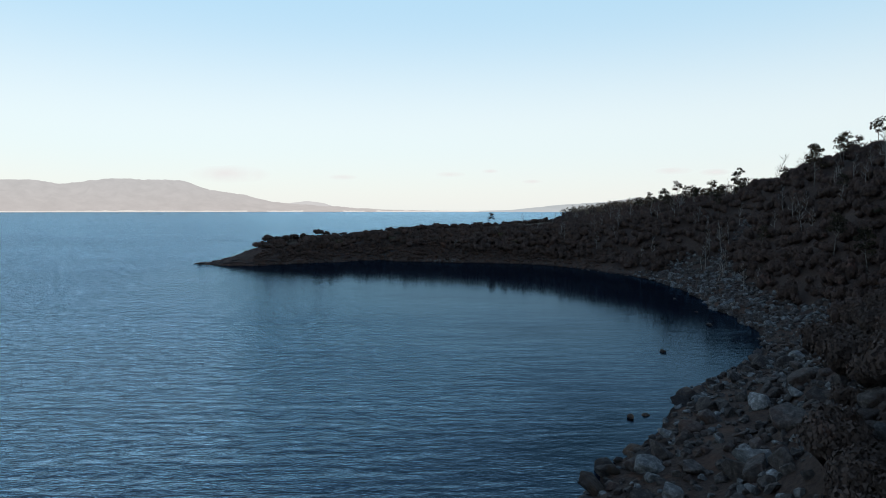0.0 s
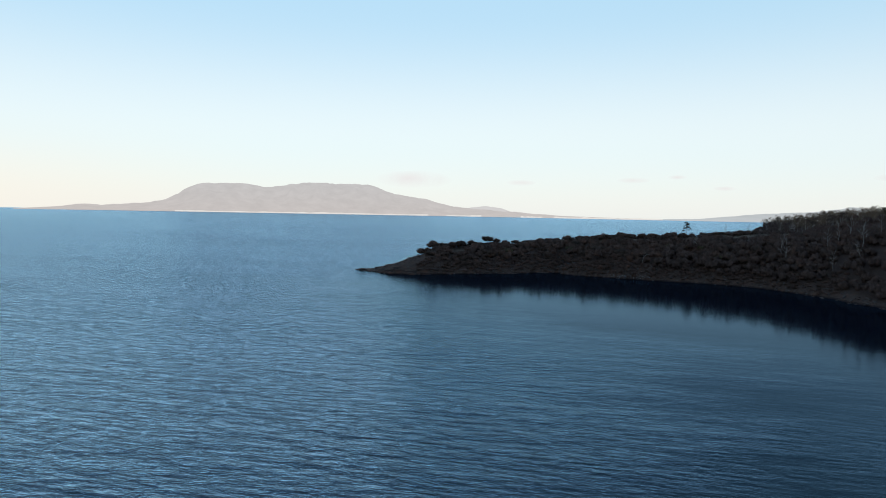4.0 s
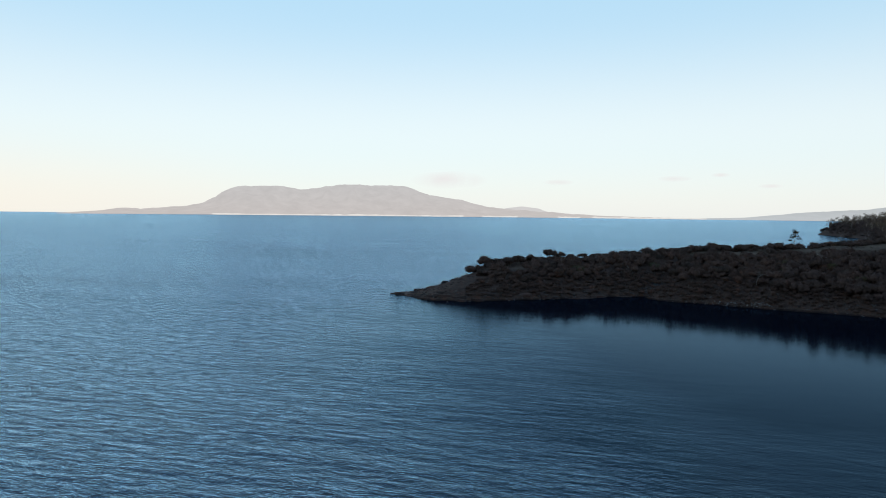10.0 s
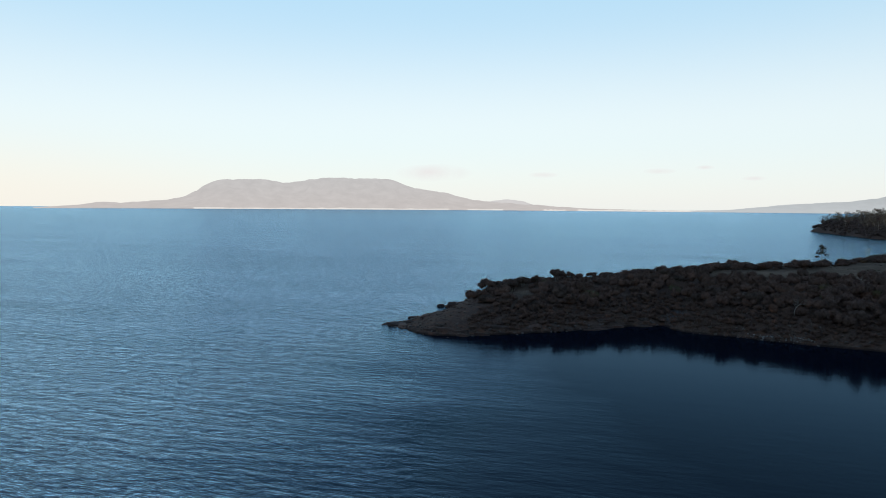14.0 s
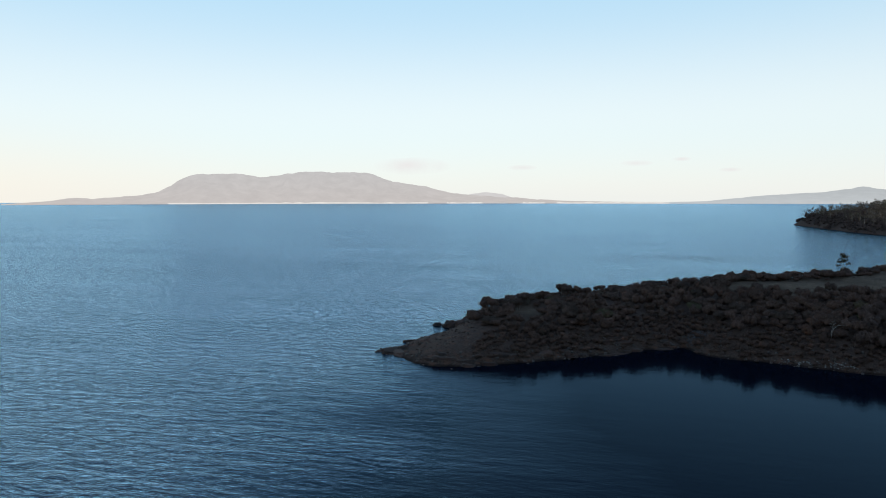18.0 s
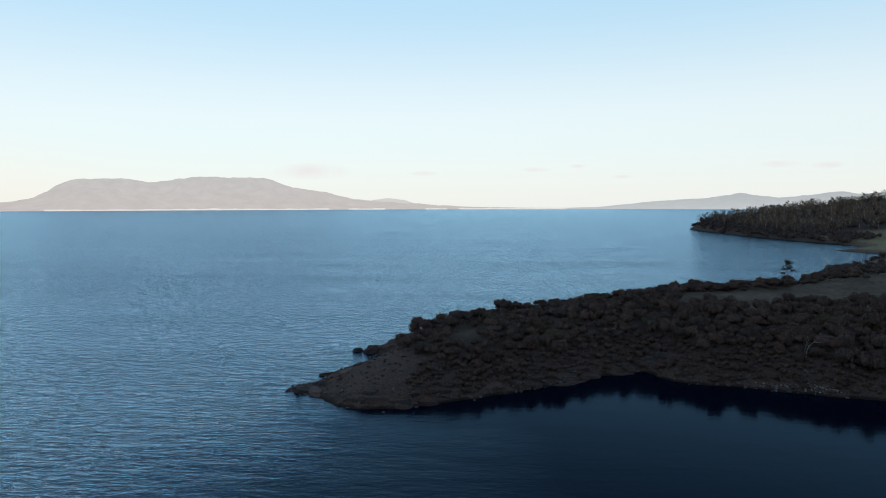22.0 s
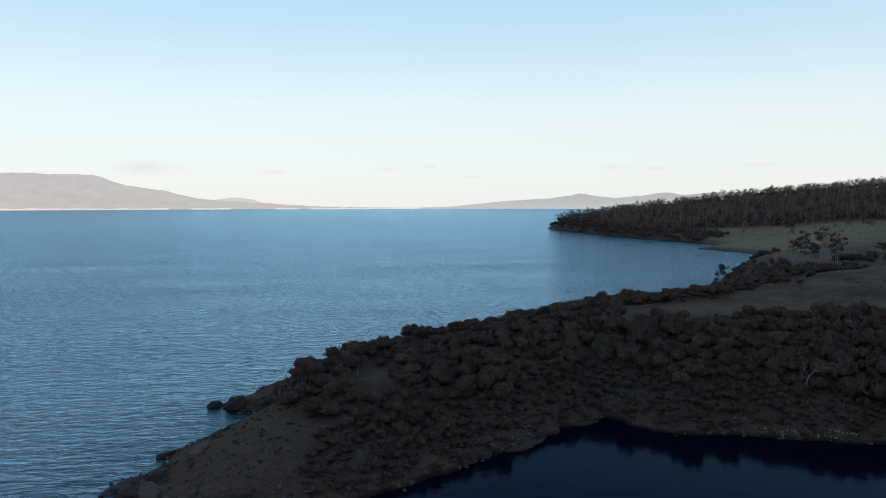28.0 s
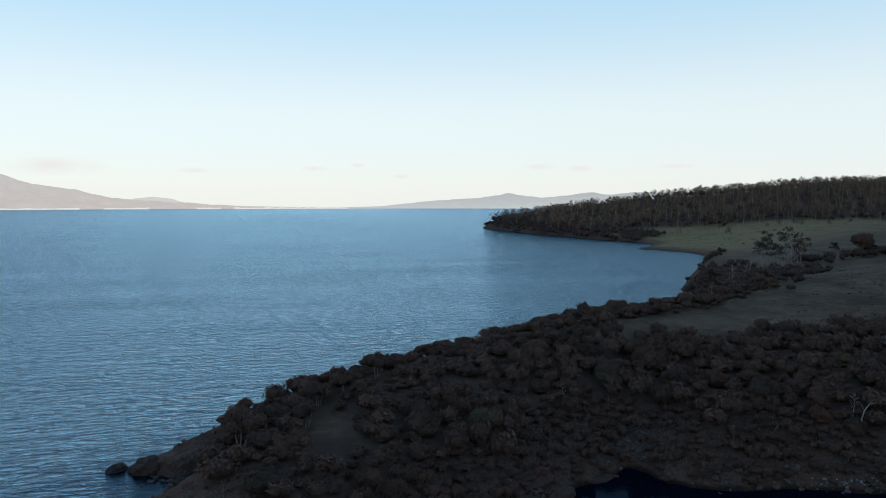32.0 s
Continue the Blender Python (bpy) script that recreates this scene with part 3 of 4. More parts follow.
# ---- plants ----
def leaf_tris(rng, centres, normals, size, spread=0.6, single=False):
    """Small kite-shaped sprays of leaves, two triangles each (or one), tilted round the given normals."""
    n = len(centres)
    nor = normals + rng.normal(0, spread, (n, 3))
    nor /= np.linalg.norm(nor, axis=1)[:, None] + 1e-9
    side = np.cross(nor, rng.normal(0, 1, (n, 3)))
    side /= np.linalg.norm(side, axis=1)[:, None] + 1e-9
    up = np.cross(side, nor)
    s = (size * rng.uniform(0.6, 1.4, n))[:, None]
    if single:
        v = np.stack([centres - up * s, centres + up * s * 0.6 + side * s * 0.7, centres + up * s * 0.6 - side * s * 0.7], 1).reshape(-1, 3)
        return v, np.arange(3 * n).reshape(-1, 3)
    bend = nor * s * 0.25
    v = np.stack([centres - up * s, centres + side * s * 0.55 + bend, centres + up * s, centres - side * s * 0.55 + bend], 1).reshape(-1, 3)
    b = np.arange(n)[:, None] * 4
    f = np.concatenate([b + [0, 1, 2], b + [0, 2, 3]])
    return v, f


def ball(rng, centre, radii, rings=5, segs=8, rough=0.15):
    """A lumpy low ball as the dark inside of a crown."""
    v, f = [], []
    for i in range(rings + 1):
        th = math.pi * i / rings
        for j in range(segs):
            ph = 2 * math.pi * j / segs
            k = 1 + rng.uniform(-rough, rough)
            v.append((centre[0] + radii[0] * k * math.sin(th) * math.cos(ph), centre[1] + radii[1] * k * math.sin(th) * math.sin(ph), centre[2] + radii[2] * k * math.cos(th)))
    for i in range(rings):
        for j in range(segs):
            a, b = i * segs + j, i * segs + (j + 1) % segs
            f += [(a, a + segs, b), (b, a + segs, b + segs)]
    return np.array(v), np.array(f)


def join(pieces):
    vs, fs, at = [], [], 0
    for v, f in pieces:
        vs.append(v)
        fs.append(np.asarray(f) + at)
        at += len(v)
    return np.vstack(vs), np.vstack(fs)


def lobe_leaves(rng, centre, radii, count, size, low=-0.35, single=False):
    d = rng.normal(0, 1, (count * 2, 3))
    d /= np.linalg.norm(d, axis=1)[:, None]
    d = d[d[:, 2] > low][:count]
    return leaf_tris(rng, centre + d * radii * rng.uniform(0.74, 1.1, (len(d), 1)), d, size, 0.38, single)


def limb(points, radii, sides=6):
    """A tapering branch along points."""
    p = np.array(points, float)
    v, f = [], []
    for k, (c, r) in enumerate(zip(p, radii)):
        d = p[min(k + 1, len(p) - 1)] - p[max(k - 1, 0)]
        d /= np.linalg.norm(d) + 1e-9
        a = np.cross(d, (0.3, 0.9, 0.1))
        a /= np.linalg.norm(a) + 1e-9
        b = np.cross(d, a)
        v += [c + r * (math.cos(q) * a + math.sin(q) * b) for q in np.linspace(0, 2 * math.pi, sides + 1)[:-1]]
    for k in range(len(p) - 1):
        for j in range(sides):
            i0, i1 = k * sides + j, k * sides + (j + 1) % sides
            f += [(i0, i1, i1 + sides), (i0, i1 + sides, i0 + sides)]
    return np.array(v), np.array(f)


def shrub_shape(seed, lobes=7, count=220, size=0.13, lift=0.0):
    """A rounded coastal shrub about 1 across and 0.62 high: leaves, inside, stems."""
    rng = np.random.default_rng(seed)
    leaves, core = [], []
    for k in range(lobes):
        a, r = rng.uniform(0, 2 * math.pi), (0.0 if k == 0 else rng.uniform(0.14, 0.3))
        c = np.array([r * math.cos(a), r * math.sin(a), rng.uniform(0.24, 0.4) + (0.05 if k == 0 else 0) + lift])
        rad = np.array([1, 1, rng.uniform(0.75, 1.05)]) * rng.uniform(0.15, 0.26)
        leaves.append(lobe_leaves(rng, c, rad, count, size / 5))
        core.append(ball(rng, c, rad * 0.86, 5, 8, 0.16))
    if not lift:
        core.append(ball(rng, np.array([0, 0, 0.15]), np.array([0.3, 0.3, 0.18]), 4, 8))
        leaves.append(lobe_leaves(rng, np.array([0, 0, 0.15]), np.array([0.4, 0.4, 0.22]), count, size / 5, 0.0))
    stems = [limb([(0.05 * k, 0.03 * k, -0.06), (0.09 * k, 0.07 * math.sin(k * 2.0), 0.12), (0.16 * k, 0.12 * math.sin(k * 2.0), 0.3 + lift)], (0.02, 0.016, 0.008), 5) for k in (-1, 0, 1)]
    return join(leaves), join(core), join(stems)


SHRUBS = []
for s in range(10):
    a, b, c = shrub_shape(100 + s, lobes=6 + s % 3, lift=0.0 if s < 7 else 0.16)
    SHRUBS.append((mesh_from("crown", *a, MAT_SHRUB), mesh_from("thicket", *b, MAT_CORE, True), mesh_from("stem", *c, MAT_BARK, True), a, b))
GREEN_CROWNS = [mesh_from("crown", *SHRUBS[k][3], MAT_SHRUB_GREEN) for k in range(3)]


def shrub(x, y, width, height, rng, green=False, label="dark rounded coastal shrub on the headland slope", lifted=False):
    k = 7 + int(rng.integers(3)) if lifted else int(rng.integers(7))
    root = new("shrub")
    root.matrix_world = pose(x, y, ground_at(x, y) - 0.1, rng.uniform(-6, 6), rng.uniform(-6, 6), rng.uniform(0, 360)) @ Matrix.Diagonal((width, width, height / (0.8 if lifted else 0.64), 1))
    child("crown", GREEN_CROWNS[k % 3] if green else SHRUBS[k][0], root)
    child("thicket", SHRUBS[k][1], root)
    child("stem", SHRUBS[k][2], root)
    return tagged(root, label, "shrub", "shrubs on the headland")


rng = np.random.default_rng(5)
taken = []


def free_spot(x, y, gap):
    if any((x - a) ** 2 + (y - b) ** 2 < (gap * 0.5 * (1 + g / gap)) ** 2 * 0.26 for a, b, g in taken):
        return False
    taken.append((x, y, gap))
    return True


def scrub_allowed(x, y):
    if field_at(LAND, x, y) < 0.5 or field_at(hill, x, y) > 0.6:
        return False
    db, dn = field_at(D_BAY, x, y), field_at(D_NORTH, x, y)
    if db < 2.2 + 1.2 * float(value_noise(x, y, 12, 8)) or dn < 2.5:
        return False
    if math.hypot((x + 65.5) / 4.8, (y - 308.5) / 9.5) < 1 or math.hypot((x + 43) / 5, (y - 325) / 4) < 1 or x < -80 + 0.9 * max(0, 300 - y):
        return False
    edge = 333 - 0.06 * x + 7 * float(value_noise(x, 0.0, 9, 4)) + 25 * float(step01(x, 60, 110)) if x > -13 else 1000
    if y > edge and dn > 21 + 5 * float(value_noise(x, y, 20, 3)) - 8 * float(step01(x, 50, 70)):
        return False
    return True


# the bushes that stand out along the skyline of the point
for x, y, w, h, g in ((-76.3, 309.5, 7.5, 5.6, False), (-72.5, 313, 5.5, 4.4, False), (-79.5, 308.5, 4.0, 3.0, False), (-68, 312, 5.5, 4.2, False), (-69.5, 317, 5.6, 3.9, False), (-66.0, 319, 5.0, 3.8, False), (-62.0, 323, 4.0, 3.4, False), (-59.8, 321, 3.2, 2.8, True), (-56.0, 328.5, 5.6, 4.6, False), (-52.5, 331.5, 4.2, 3.4, False),
                      (18, 331, 3.6, 3.8, False), (-78.5, 311.5, 3.4, 2.6, False), (-45.5, 342, 4.2, 2.6, False), (-76.5, 324, 4.6, 3.0, False)):
    taken.append((x, y, w))
    shrub(x, y, w, h, rng, g, "rounded bushy tree standing free on the skyline of the point", True)
made, tries, rest = 0, 0, []
while tries < 26000:
    tries += 1
    x, y = rng.uniform(-84, 150), rng.uniform(276, 470)
    if not scrub_allowed(x, y):
        continue
    w = rng.uniform(3.2, 6.2) if rng.random() < 0.75 else rng.uniform(1.8, 3.2)
    low = field_at(D_BAY, x, y) < 9 + 3 * float(value_noise(x, y, 15, 12))
    if low:
        w = rng.uniform(1.3, 2.9)
    if not free_spot(x, y, w):
        continue
    h = w * rng.uniform(0.55, 0.8) * (0.75 if field_at(D_NORTH, x, y) < 26 else 1.0)
    if made < 270 and x < 62 and y < 385 and not low:
        shrub(x, y, w, h, rng, rng.random() < 0.06)
        made += 1
    else:
        rest.append((x, y, w, h))

# low wind-cut scrub down to the rocks of the bay side
for k in range(11000):
    q = bay_line[int(rng.integers(len(bay_line)))]
    x, y = q[0] + rng.uniform(-9, 9), q[1] + rng.uniform(0, 11)
    if y < 236 or x < -74 or x > 75 or field_at(LAND, x, y) < 0.5 or field_at(hill, x, y) > 0.6 or math.hypot((x + 19.5) / 4, (y - 309) / 4.5) < 1:
        continue
    db = field_at(D_BAY, x, y)
    w = rng.uniform(1.5, 3.4)
    if 0.8 < db < 12 and free_spot(x, y, w):
        rest.append((x, y, w, w * rng.uniform(0.28, 0.48)))


def shrub_stuff(name, label, places, seed, count, mat, tall=0.62, leaf=0.052, core=True):
    """Many shrubs as one thicket: leaves and dark insides joined into one mesh."""
    rng = np.random.default_rng(seed)
    kinds = []
    for k in range(5):
        lv, cr = [], []
        for q in range(3):
            a, r = q * 2.1 + rng.uniform(-0.5, 0.5), rng.uniform(0.1, 0.24)
            c = np.array([r * math.cos(a), r * math.sin(a), rng.uniform(0.28, 0.4)])
            rad = np.array([1, 1, rng.uniform(0.8, 1.05)]) * rng.uniform(0.2, 0.3)
            lv.append(lobe_leaves(rng, c, rad, count // 3, leaf, -0.35, True))
            if core:
                cr.append(ball(rng, c, rad * 0.8, 3, 6, 0.16))
        kinds.append((join(lv), join(cr)) if core else (join(lv),))
    pieces, mats = [], []
    for x, y, w, h in places:
        z = ground_at(x, y) - 0.15
        a = rng.uniform(0, 2 * math.pi)
        c, s = math.cos(a), math.sin(a)
        for m, (v, f) in enumerate(kinds[int(rng.integers(5))]):
            q = np.stack([(v[:, 0] * c - v[:, 1] * s) * w + x, (v[:, 0] * s + v[:, 1] * c) * w + y, v[:, 2] * h / tall + z], 1)
            pieces.append((q, f))
            mats.append(np.full(len(f), m))
    v, f = join(pieces)
    me = mesh_from(name, v, f, mat)
    me.materials.append(MAT_CORE)
    me.polygons.foreach_set("material_index", np.concatenate(mats))
    me.polygons.foreach_set("use_smooth", np.concatenate(mats) == 1)
    return tagged(new(name, me), label, "scrub", kind="stuff")


shrub_stuff("scrub", "dense dark scrub along the headland and the bay edge", rest, 11, 180, MAT_SHRUB, leaf=0.045)


# ---- gum trees ----
def gum_shape(seed, clumps=9, count=46, bare=0.45, lean=0.05, flat=0.6, dead=False, sides=6, joined=True, single=False):
    """A gum tree one high: trunk and limbs, and clumps of leaves at the ends of the limbs."""
    rng = np.random.default_rng(seed)
    wood, leaves = [], []
    top = np.array([rng.normal(0, lean), rng.normal(0, lean), 0.82])
    bend = np.array([rng.normal(0, 0.03), rng.normal(0, 0.03), bare])
    trunk = [np.array([0, 0, -0.04]), bend * 0.5, bend, (bend + top) / 2 + rng.normal(0, 0.02, 3), top]
    wood.append(limb(trunk, (0.016, 0.013, 0.010, 0.006, 0.002), sides))
    for k in range(clumps):
        s = bare + (0.82 - bare) * (k + 0.5) / clumps
        base = bend + (top - bend) * (s - bare) / (0.82 - bare)
        a = k * 2.4 + rng.uniform(-0.5, 0.5)
        r = rng.uniform(0.1, 0.24) * (1.15 - 0.5 * (s - bare) / (0.82 - bare))
        end = base + np.array([r * math.cos(a), r * math.sin(a), rng.uniform(0.06, 0.17)])
        mid = (base + end) / 2 + np.array([0, 0, -0.015]) + rng.normal(0, 0.012, 3)
        wood.append(limb([base, mid, end], (0.006, 0.0045, 0.0015), max(3, sides - 2)))
        if dead:
            for q in range(2):
                tip = end + np.array([rng.normal(0, 0.06), rng.normal(0, 0.06), rng.uniform(0.02, 0.1)])
                wood.append(limb([mid, (mid + tip) / 2 + rng.normal(0, 0.012, 3), tip], (0.005, 0.0035, 0.001), 4))
        else:
            leaves.append(lobe_leaves(rng, end, np.array([1, 1, flat]) * rng.uniform(0.085, 0.145), count, 0.028, -0.8, single))
    if not dead:
        leaves.append(lobe_leaves(rng, top, np.array([1, 1, flat]) * 0.11, count, 0.026, -0.8, single))
    return join(wood) if joined else wood, (join(leaves) if leaves else None)


def tree_meshes(wood, leaves, bark, foliage=None):
    """The parts of one tree as shared meshes: trunk, each limb, crown."""
    trunk, *limbs = wood
    return [mesh_from("trunk", *trunk, bark, True), [mesh_from("limb", *q, bark, True) for q in limbs], mesh_from("crown", *leaves, foliage) if leaves else None]


GUMS = []
for s in range(6):
    GUMS.append(tree_meshes(*gum_shape(300 + s, clumps=8 + s % 3, bare=0.34 + 0.05 * (s % 3), flat=0.5, joined=False), MAT_BARK, MAT_GUM))
FAR_GUMS = []
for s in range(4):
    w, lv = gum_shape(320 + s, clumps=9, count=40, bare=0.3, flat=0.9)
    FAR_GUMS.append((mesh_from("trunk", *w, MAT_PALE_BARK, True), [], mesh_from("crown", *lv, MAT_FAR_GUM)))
PALE_GUMS = [tree_meshes(*gum_shape(330 + s, clumps=7, bare=0.4, flat=0.45, joined=False), MAT_DEAD, MAT_SHRUB) for s in range(3)]
SNAGS = [tree_meshes(*gum_shape(360 + s, clumps=6 + s, bare=0.3, dead=True, lean=0.09, joined=False), MAT_DEAD) for s in range(4)]
DARK_SNAGS = [tree_meshes(*gum_shape(380 + s, clumps=5 + s, bare=0.35, dead=True, lean=0.06, joined=False), MAT_BARK) for s in range(2)]


def gum_tree(x, y, height, rng, label, group, shapes=GUMS, wide=1.0):
    root = new("gum_tree")
    root.matrix_world = pose(x, y, ground_at(x, y), rng.uniform(-3, 3), rng.uniform(-3, 3), rng.uniform(0, 360)) @ Matrix.Diagonal((height * wide, height * wide, height, 1))
    trunk, limbs, crown = shapes[int(rng.integers(len(shapes)))]
    child("trunk", trunk, root)
    for q in limbs:
        child("limb", q, root)
    child("crown", crown, root)
    return tagged(root, label, "tree", group)


def snag(x, y, height, rng, shapes=SNAGS, label="bare bleached dead tree among the scrub", wide=1.0, tilt=5):
    root = new("dead_tree")
    trunk, limbs, _ = shapes[int(rng.integers(len(shapes)))]
    child("trunk", trunk, root)
    for q in limbs:
        child("limb", q, root)
    root.matrix_world = pose(x, y, ground_at(x, y), rng.uniform(-tilt, tilt), rng.uniform(-tilt, tilt), rng.uniform(0, 360)) @ Matrix.Diagonal((height * wide, height * wide, height, 1))
    return tagged(root, label, "dead tree", "dead trees")


rng = np.random.default_rng(17)
gum_tree(31.6, 366, 8.0, rng, "lone thin gum tree on the headland skyline", "trees on the headland")
for x, y, h in ((122, 449, 17.0), (127, 446, 14.5), (117, 453, 15.5), (110, 446, 11.5), (131, 452, 12), (105, 441, 13.5), (124, 456, 10.5), (113, 440, 9.5)):
    gum_tree(x, y, h, rng, "pale-trunked gum tree with a thin dark crown", "trees on the headland", PALE_GUMS, 0.82)
for x, y, h in ((119, 445, 13.0), (97, 430, 8.5), (88, 417, 9.0), (74, 408, 8.0), (108, 436, 9.0), (64, 396, 7.5), (102, 442, 10.0), (52, 386, 7.0), (80, 402, 8.5), (114, 434, 12.0), (92, 424, 10.5), (118, 440, 14.0)):
    snag(x, y, h, rng)
for x, y, h in ((2, 371, 6.5), (8.5, 373, 7.5), (11.5, 374, 7.0), (15, 375, 6.0), (-6, 369, 5.0)):
    snag(x, y, h, rng, DARK_SNAGS, "thin bare dead tree on the skyline")
for x, y, h in ((31, 314, 5.0), (36, 309, 4.0), (10, 301, 3.5), (-28, 318, 3.0), (-52, 324, 2.4), (-40, 331, 2.8), (48, 312, 4.5), (-8, 320, 3.0)):
    snag(x, y, h, rng, SNAGS, "small bleached dead tree leaning out of the scrub", 1.3, 25)

# a bent bleached trunk leaning over a bare patch above the bay
bx, by = 9.5, 299.0
bz = ground_at(bx, by)
bent = new("dead_tree")
bent.matrix_world = pose(bx, by, bz)
child("trunk", mesh_from("trunk", *limb([(0, 0, -0.3), (0.1, 0, 1.2), (0.5, 0, 2.3), (1.4, 0.1, 3.1), (2.7, 0.2, 3.2), (3.3, 0.2, 3.0)], (0.1, 0.09, 0.08, 0.06, 0.04, 0.015), 7), MAT_DEAD, True), bent)
for s, e in (((0.5, 0, 2.3), (-0.4, 0.3, 3.6)), ((1.4, 0.1, 3.1), (1.9, -0.3, 3.9))):
    child("limb", mesh_from("limb", *limb([s, tuple((a + b) / 2 + 0.1 for a, b in zip(s, e)), e], (0.04, 0.03, 0.01), 5), MAT_DEAD, True), bent)
tagged(bent, "bent bleached dead trunk arching over the scrub", "dead tree", "dead trees")

# the far wood on the next point
forest, front = [], 0
frng = np.random.default_rng(23)
tries = 0
far_taken = {}
while tries < 40000 and len(forest) < 2100:
    tries += 1
    x, y = frng.uniform(206, 900), frng.uniform(755, 1210)
    low = max(775.0, 862 - 0.42 * (x - 300)) + 16 * float(value_noise(x, y, 60, 91)) if x > 285 else 905 - 0.5 * (x - 210)
    if y < low or field_at(LAND, x, y) < 0.5 or field_at(D_FAR, x, y) < 12:
        continue
    cell = (int(x / 7), int(y / 7))
    if cell in far_taken:
        continue
    far_taken[cell] = True
    edge = min(1.0, (y - low) / 40)
    forest.append((x, y, frng.uniform(9.5, 15) * (0.85 + 0.15 * edge), y - low))
forest.sort(key=lambda q: q[3])
for x, y, h, d in forest[:150]:
    gum_tree(x, y, h, frng, "pale-trunked gum tree at the edge of the far wood", "trees of the far wood", FAR_GUMS, 0.8)


def wood_stuff(name, label, places, seed):
    rng = np.random.default_rng(seed)
    kinds = [gum_shape(400 + k, clumps=8, count=22, bare=0.22, flat=1.0, sides=3, single=True) for k in range(6)]
    pieces, mats = [], []
    for x, y, h, *_ in places:
        z, a = ground_at(x, y), rng.uniform(0, 2 * math.pi)
        c, s, w = math.cos(a), math.sin(a), h * rng.uniform(0.75, 1.0)
        for m, (v, f) in enumerate(kinds[int(rng.integers(6))]):
            grow = 1.0 if m == 0 else 1.28
            pieces.append((np.stack([(v[:, 0] * c - v[:, 1] * s) * w * grow + x, (v[:, 0] * s + v[:, 1] * c) * w * grow + y, v[:, 2] * h + z], 1), f))
            mats.append(np.full(len(f), m))
    v, f = join(pieces)
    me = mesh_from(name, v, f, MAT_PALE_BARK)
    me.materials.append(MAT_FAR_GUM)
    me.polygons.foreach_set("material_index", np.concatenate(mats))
    return tagged(new(name, me), label, "forest", kind="stuff")


wood_stuff("far_forest", "far gum forest with pale trunks and dull brown-green crowns", forest[150:], 29)
under = [(x + frng.uniform(-6, 6), y + frng.uniform(-6, 6), frng.uniform(6, 11), frng.uniform(4, 8)) for x, y, h, d in forest]
shore = []
for k in range(1600):
    x, y = frng.uniform(205, 330), frng.uniform(800, 1180)
    if field_at(LAND, x, y) > 0.5 and 1.5 < field_at(D_FAR, x, y) < 45 and (y > 785 + 0.5 * (x - 240)):
        shore.append((x, y, frng.uniform(5, 9), frng.uniform(3, 6)))
shrub_stuff("forest_undergrowth", "dark undergrowth below the far wood", under[:1700] + shore, 31, 42, MAT_SHRUB, leaf=0.085)
for k in range(26):
    x, y = frng.uniform(290, 480), frng.uniform(720, 850)
    gum_tree(x, y, frng.uniform(6, 11), frng, "scattered gum tree on the far grass slope", "trees on the far field", FAR_GUMS, 1.0)

# belt of scrub along the north shore of the neck and the hedge across the paddock
belt = []
brng = np.random.default_rng(37)
for k in range(1800):
    x, y = brng.uniform(-15, 205), brng.uniform(355, 620)
    dn = field_at(D_NORTH, x, y)
    if field_at(LAND, x, y) < 0.5 or dn < 0.8:
        continue
    wide = 24 + 8 * float(value_noise(x, y, 25, 5)) if y < 480 else 9
    if dn < (wide if x > 52 else 9) and x > -15:
        w = brng.uniform(2.6, 5.6)
        belt.append((x, y, w, w * brng.uniform(0.55, 0.8)))
for k in range(190):
    s = brng.uniform(0, 0.86)
    w = brng.uniform(3.5, 6.0)
    belt.append((66 + 70 * s + brng.normal(0, 6), 396 + 58 * s + brng.normal(0, 5), w, w * brng.uniform(0.4, 0.62)))
for k in range(75):
    s = brng.uniform(0, 1)
    w = brng.uniform(4, 7)
    belt.append((138 + 110 * s + brng.normal(0, 2.5), 462 + 34 * s + brng.normal(0, 3), w, w * 0.7))
shrub_stuff("shore_scrub", "dark belt of scrub along the shore below the paddock", belt, 41, 150, MAT_SHRUB, leaf=0.048)
shrub(189, 480, 11.5, 12.5, brng, False, "big dense dark round-headed tree in the hedge", True)
for k in range(9):
    x, y = 150 + 90 * brng.random(), 466 + 30 * brng.random()
    gum_tree(x, y, brng.uniform(5, 8), brng, "gum tree in the hedge across the paddock", "trees on the headland", GUMS, 1.1)

# ---- the steep hillside above the bay ----
far_taken.clear()
SCARS = [np.array([(83, 202), (103, 216)]), np.array([(78, 188), (86, 195)])]
slope_scrub, hrng = [], np.random.default_rng(43)
for k in range(45000):
    x, y = hrng.uniform(8, 250), hrng.uniform(-20, 372)
    if field_at(LAND, x, y) < 0.5 or field_at(hill, x, y) < (0.25 if y < 235 else 0.02):
        continue
    db = field_at(D_BAY, x, y)
    if db < (17 if y < 95 else 13 if y < 225 else 4) + 4 * float(value_noise(x, y, 14, 6)) or db > 95:
        continue
    if min(float(far_from(q, np.array([x]), np.array([y]))[0]) for q in SCARS) < 3.2:
        continue
    cell = (int(x / 3.3), int(y / 3.3))
    if cell in far_taken or float(value_noise(x, y, 16, 66)) > 0.8:
        continue
    far_taken[cell] = True
    w = hrng.uniform(2.7, 5.4)
    slope_scrub.append((x, y, w, w * hrng.uniform(0.6, 1.0)))
close = [q for q in slope_scrub if q[1] < 90 and q[0] < 62]
shrub_stuff("hillside_scrub", "dense dark scrub on the steep hillside", [q for q in slope_scrub if not (q[1] < 90 and q[0] < 62)], 47, 96, MAT_SHRUB, leaf=0.055)
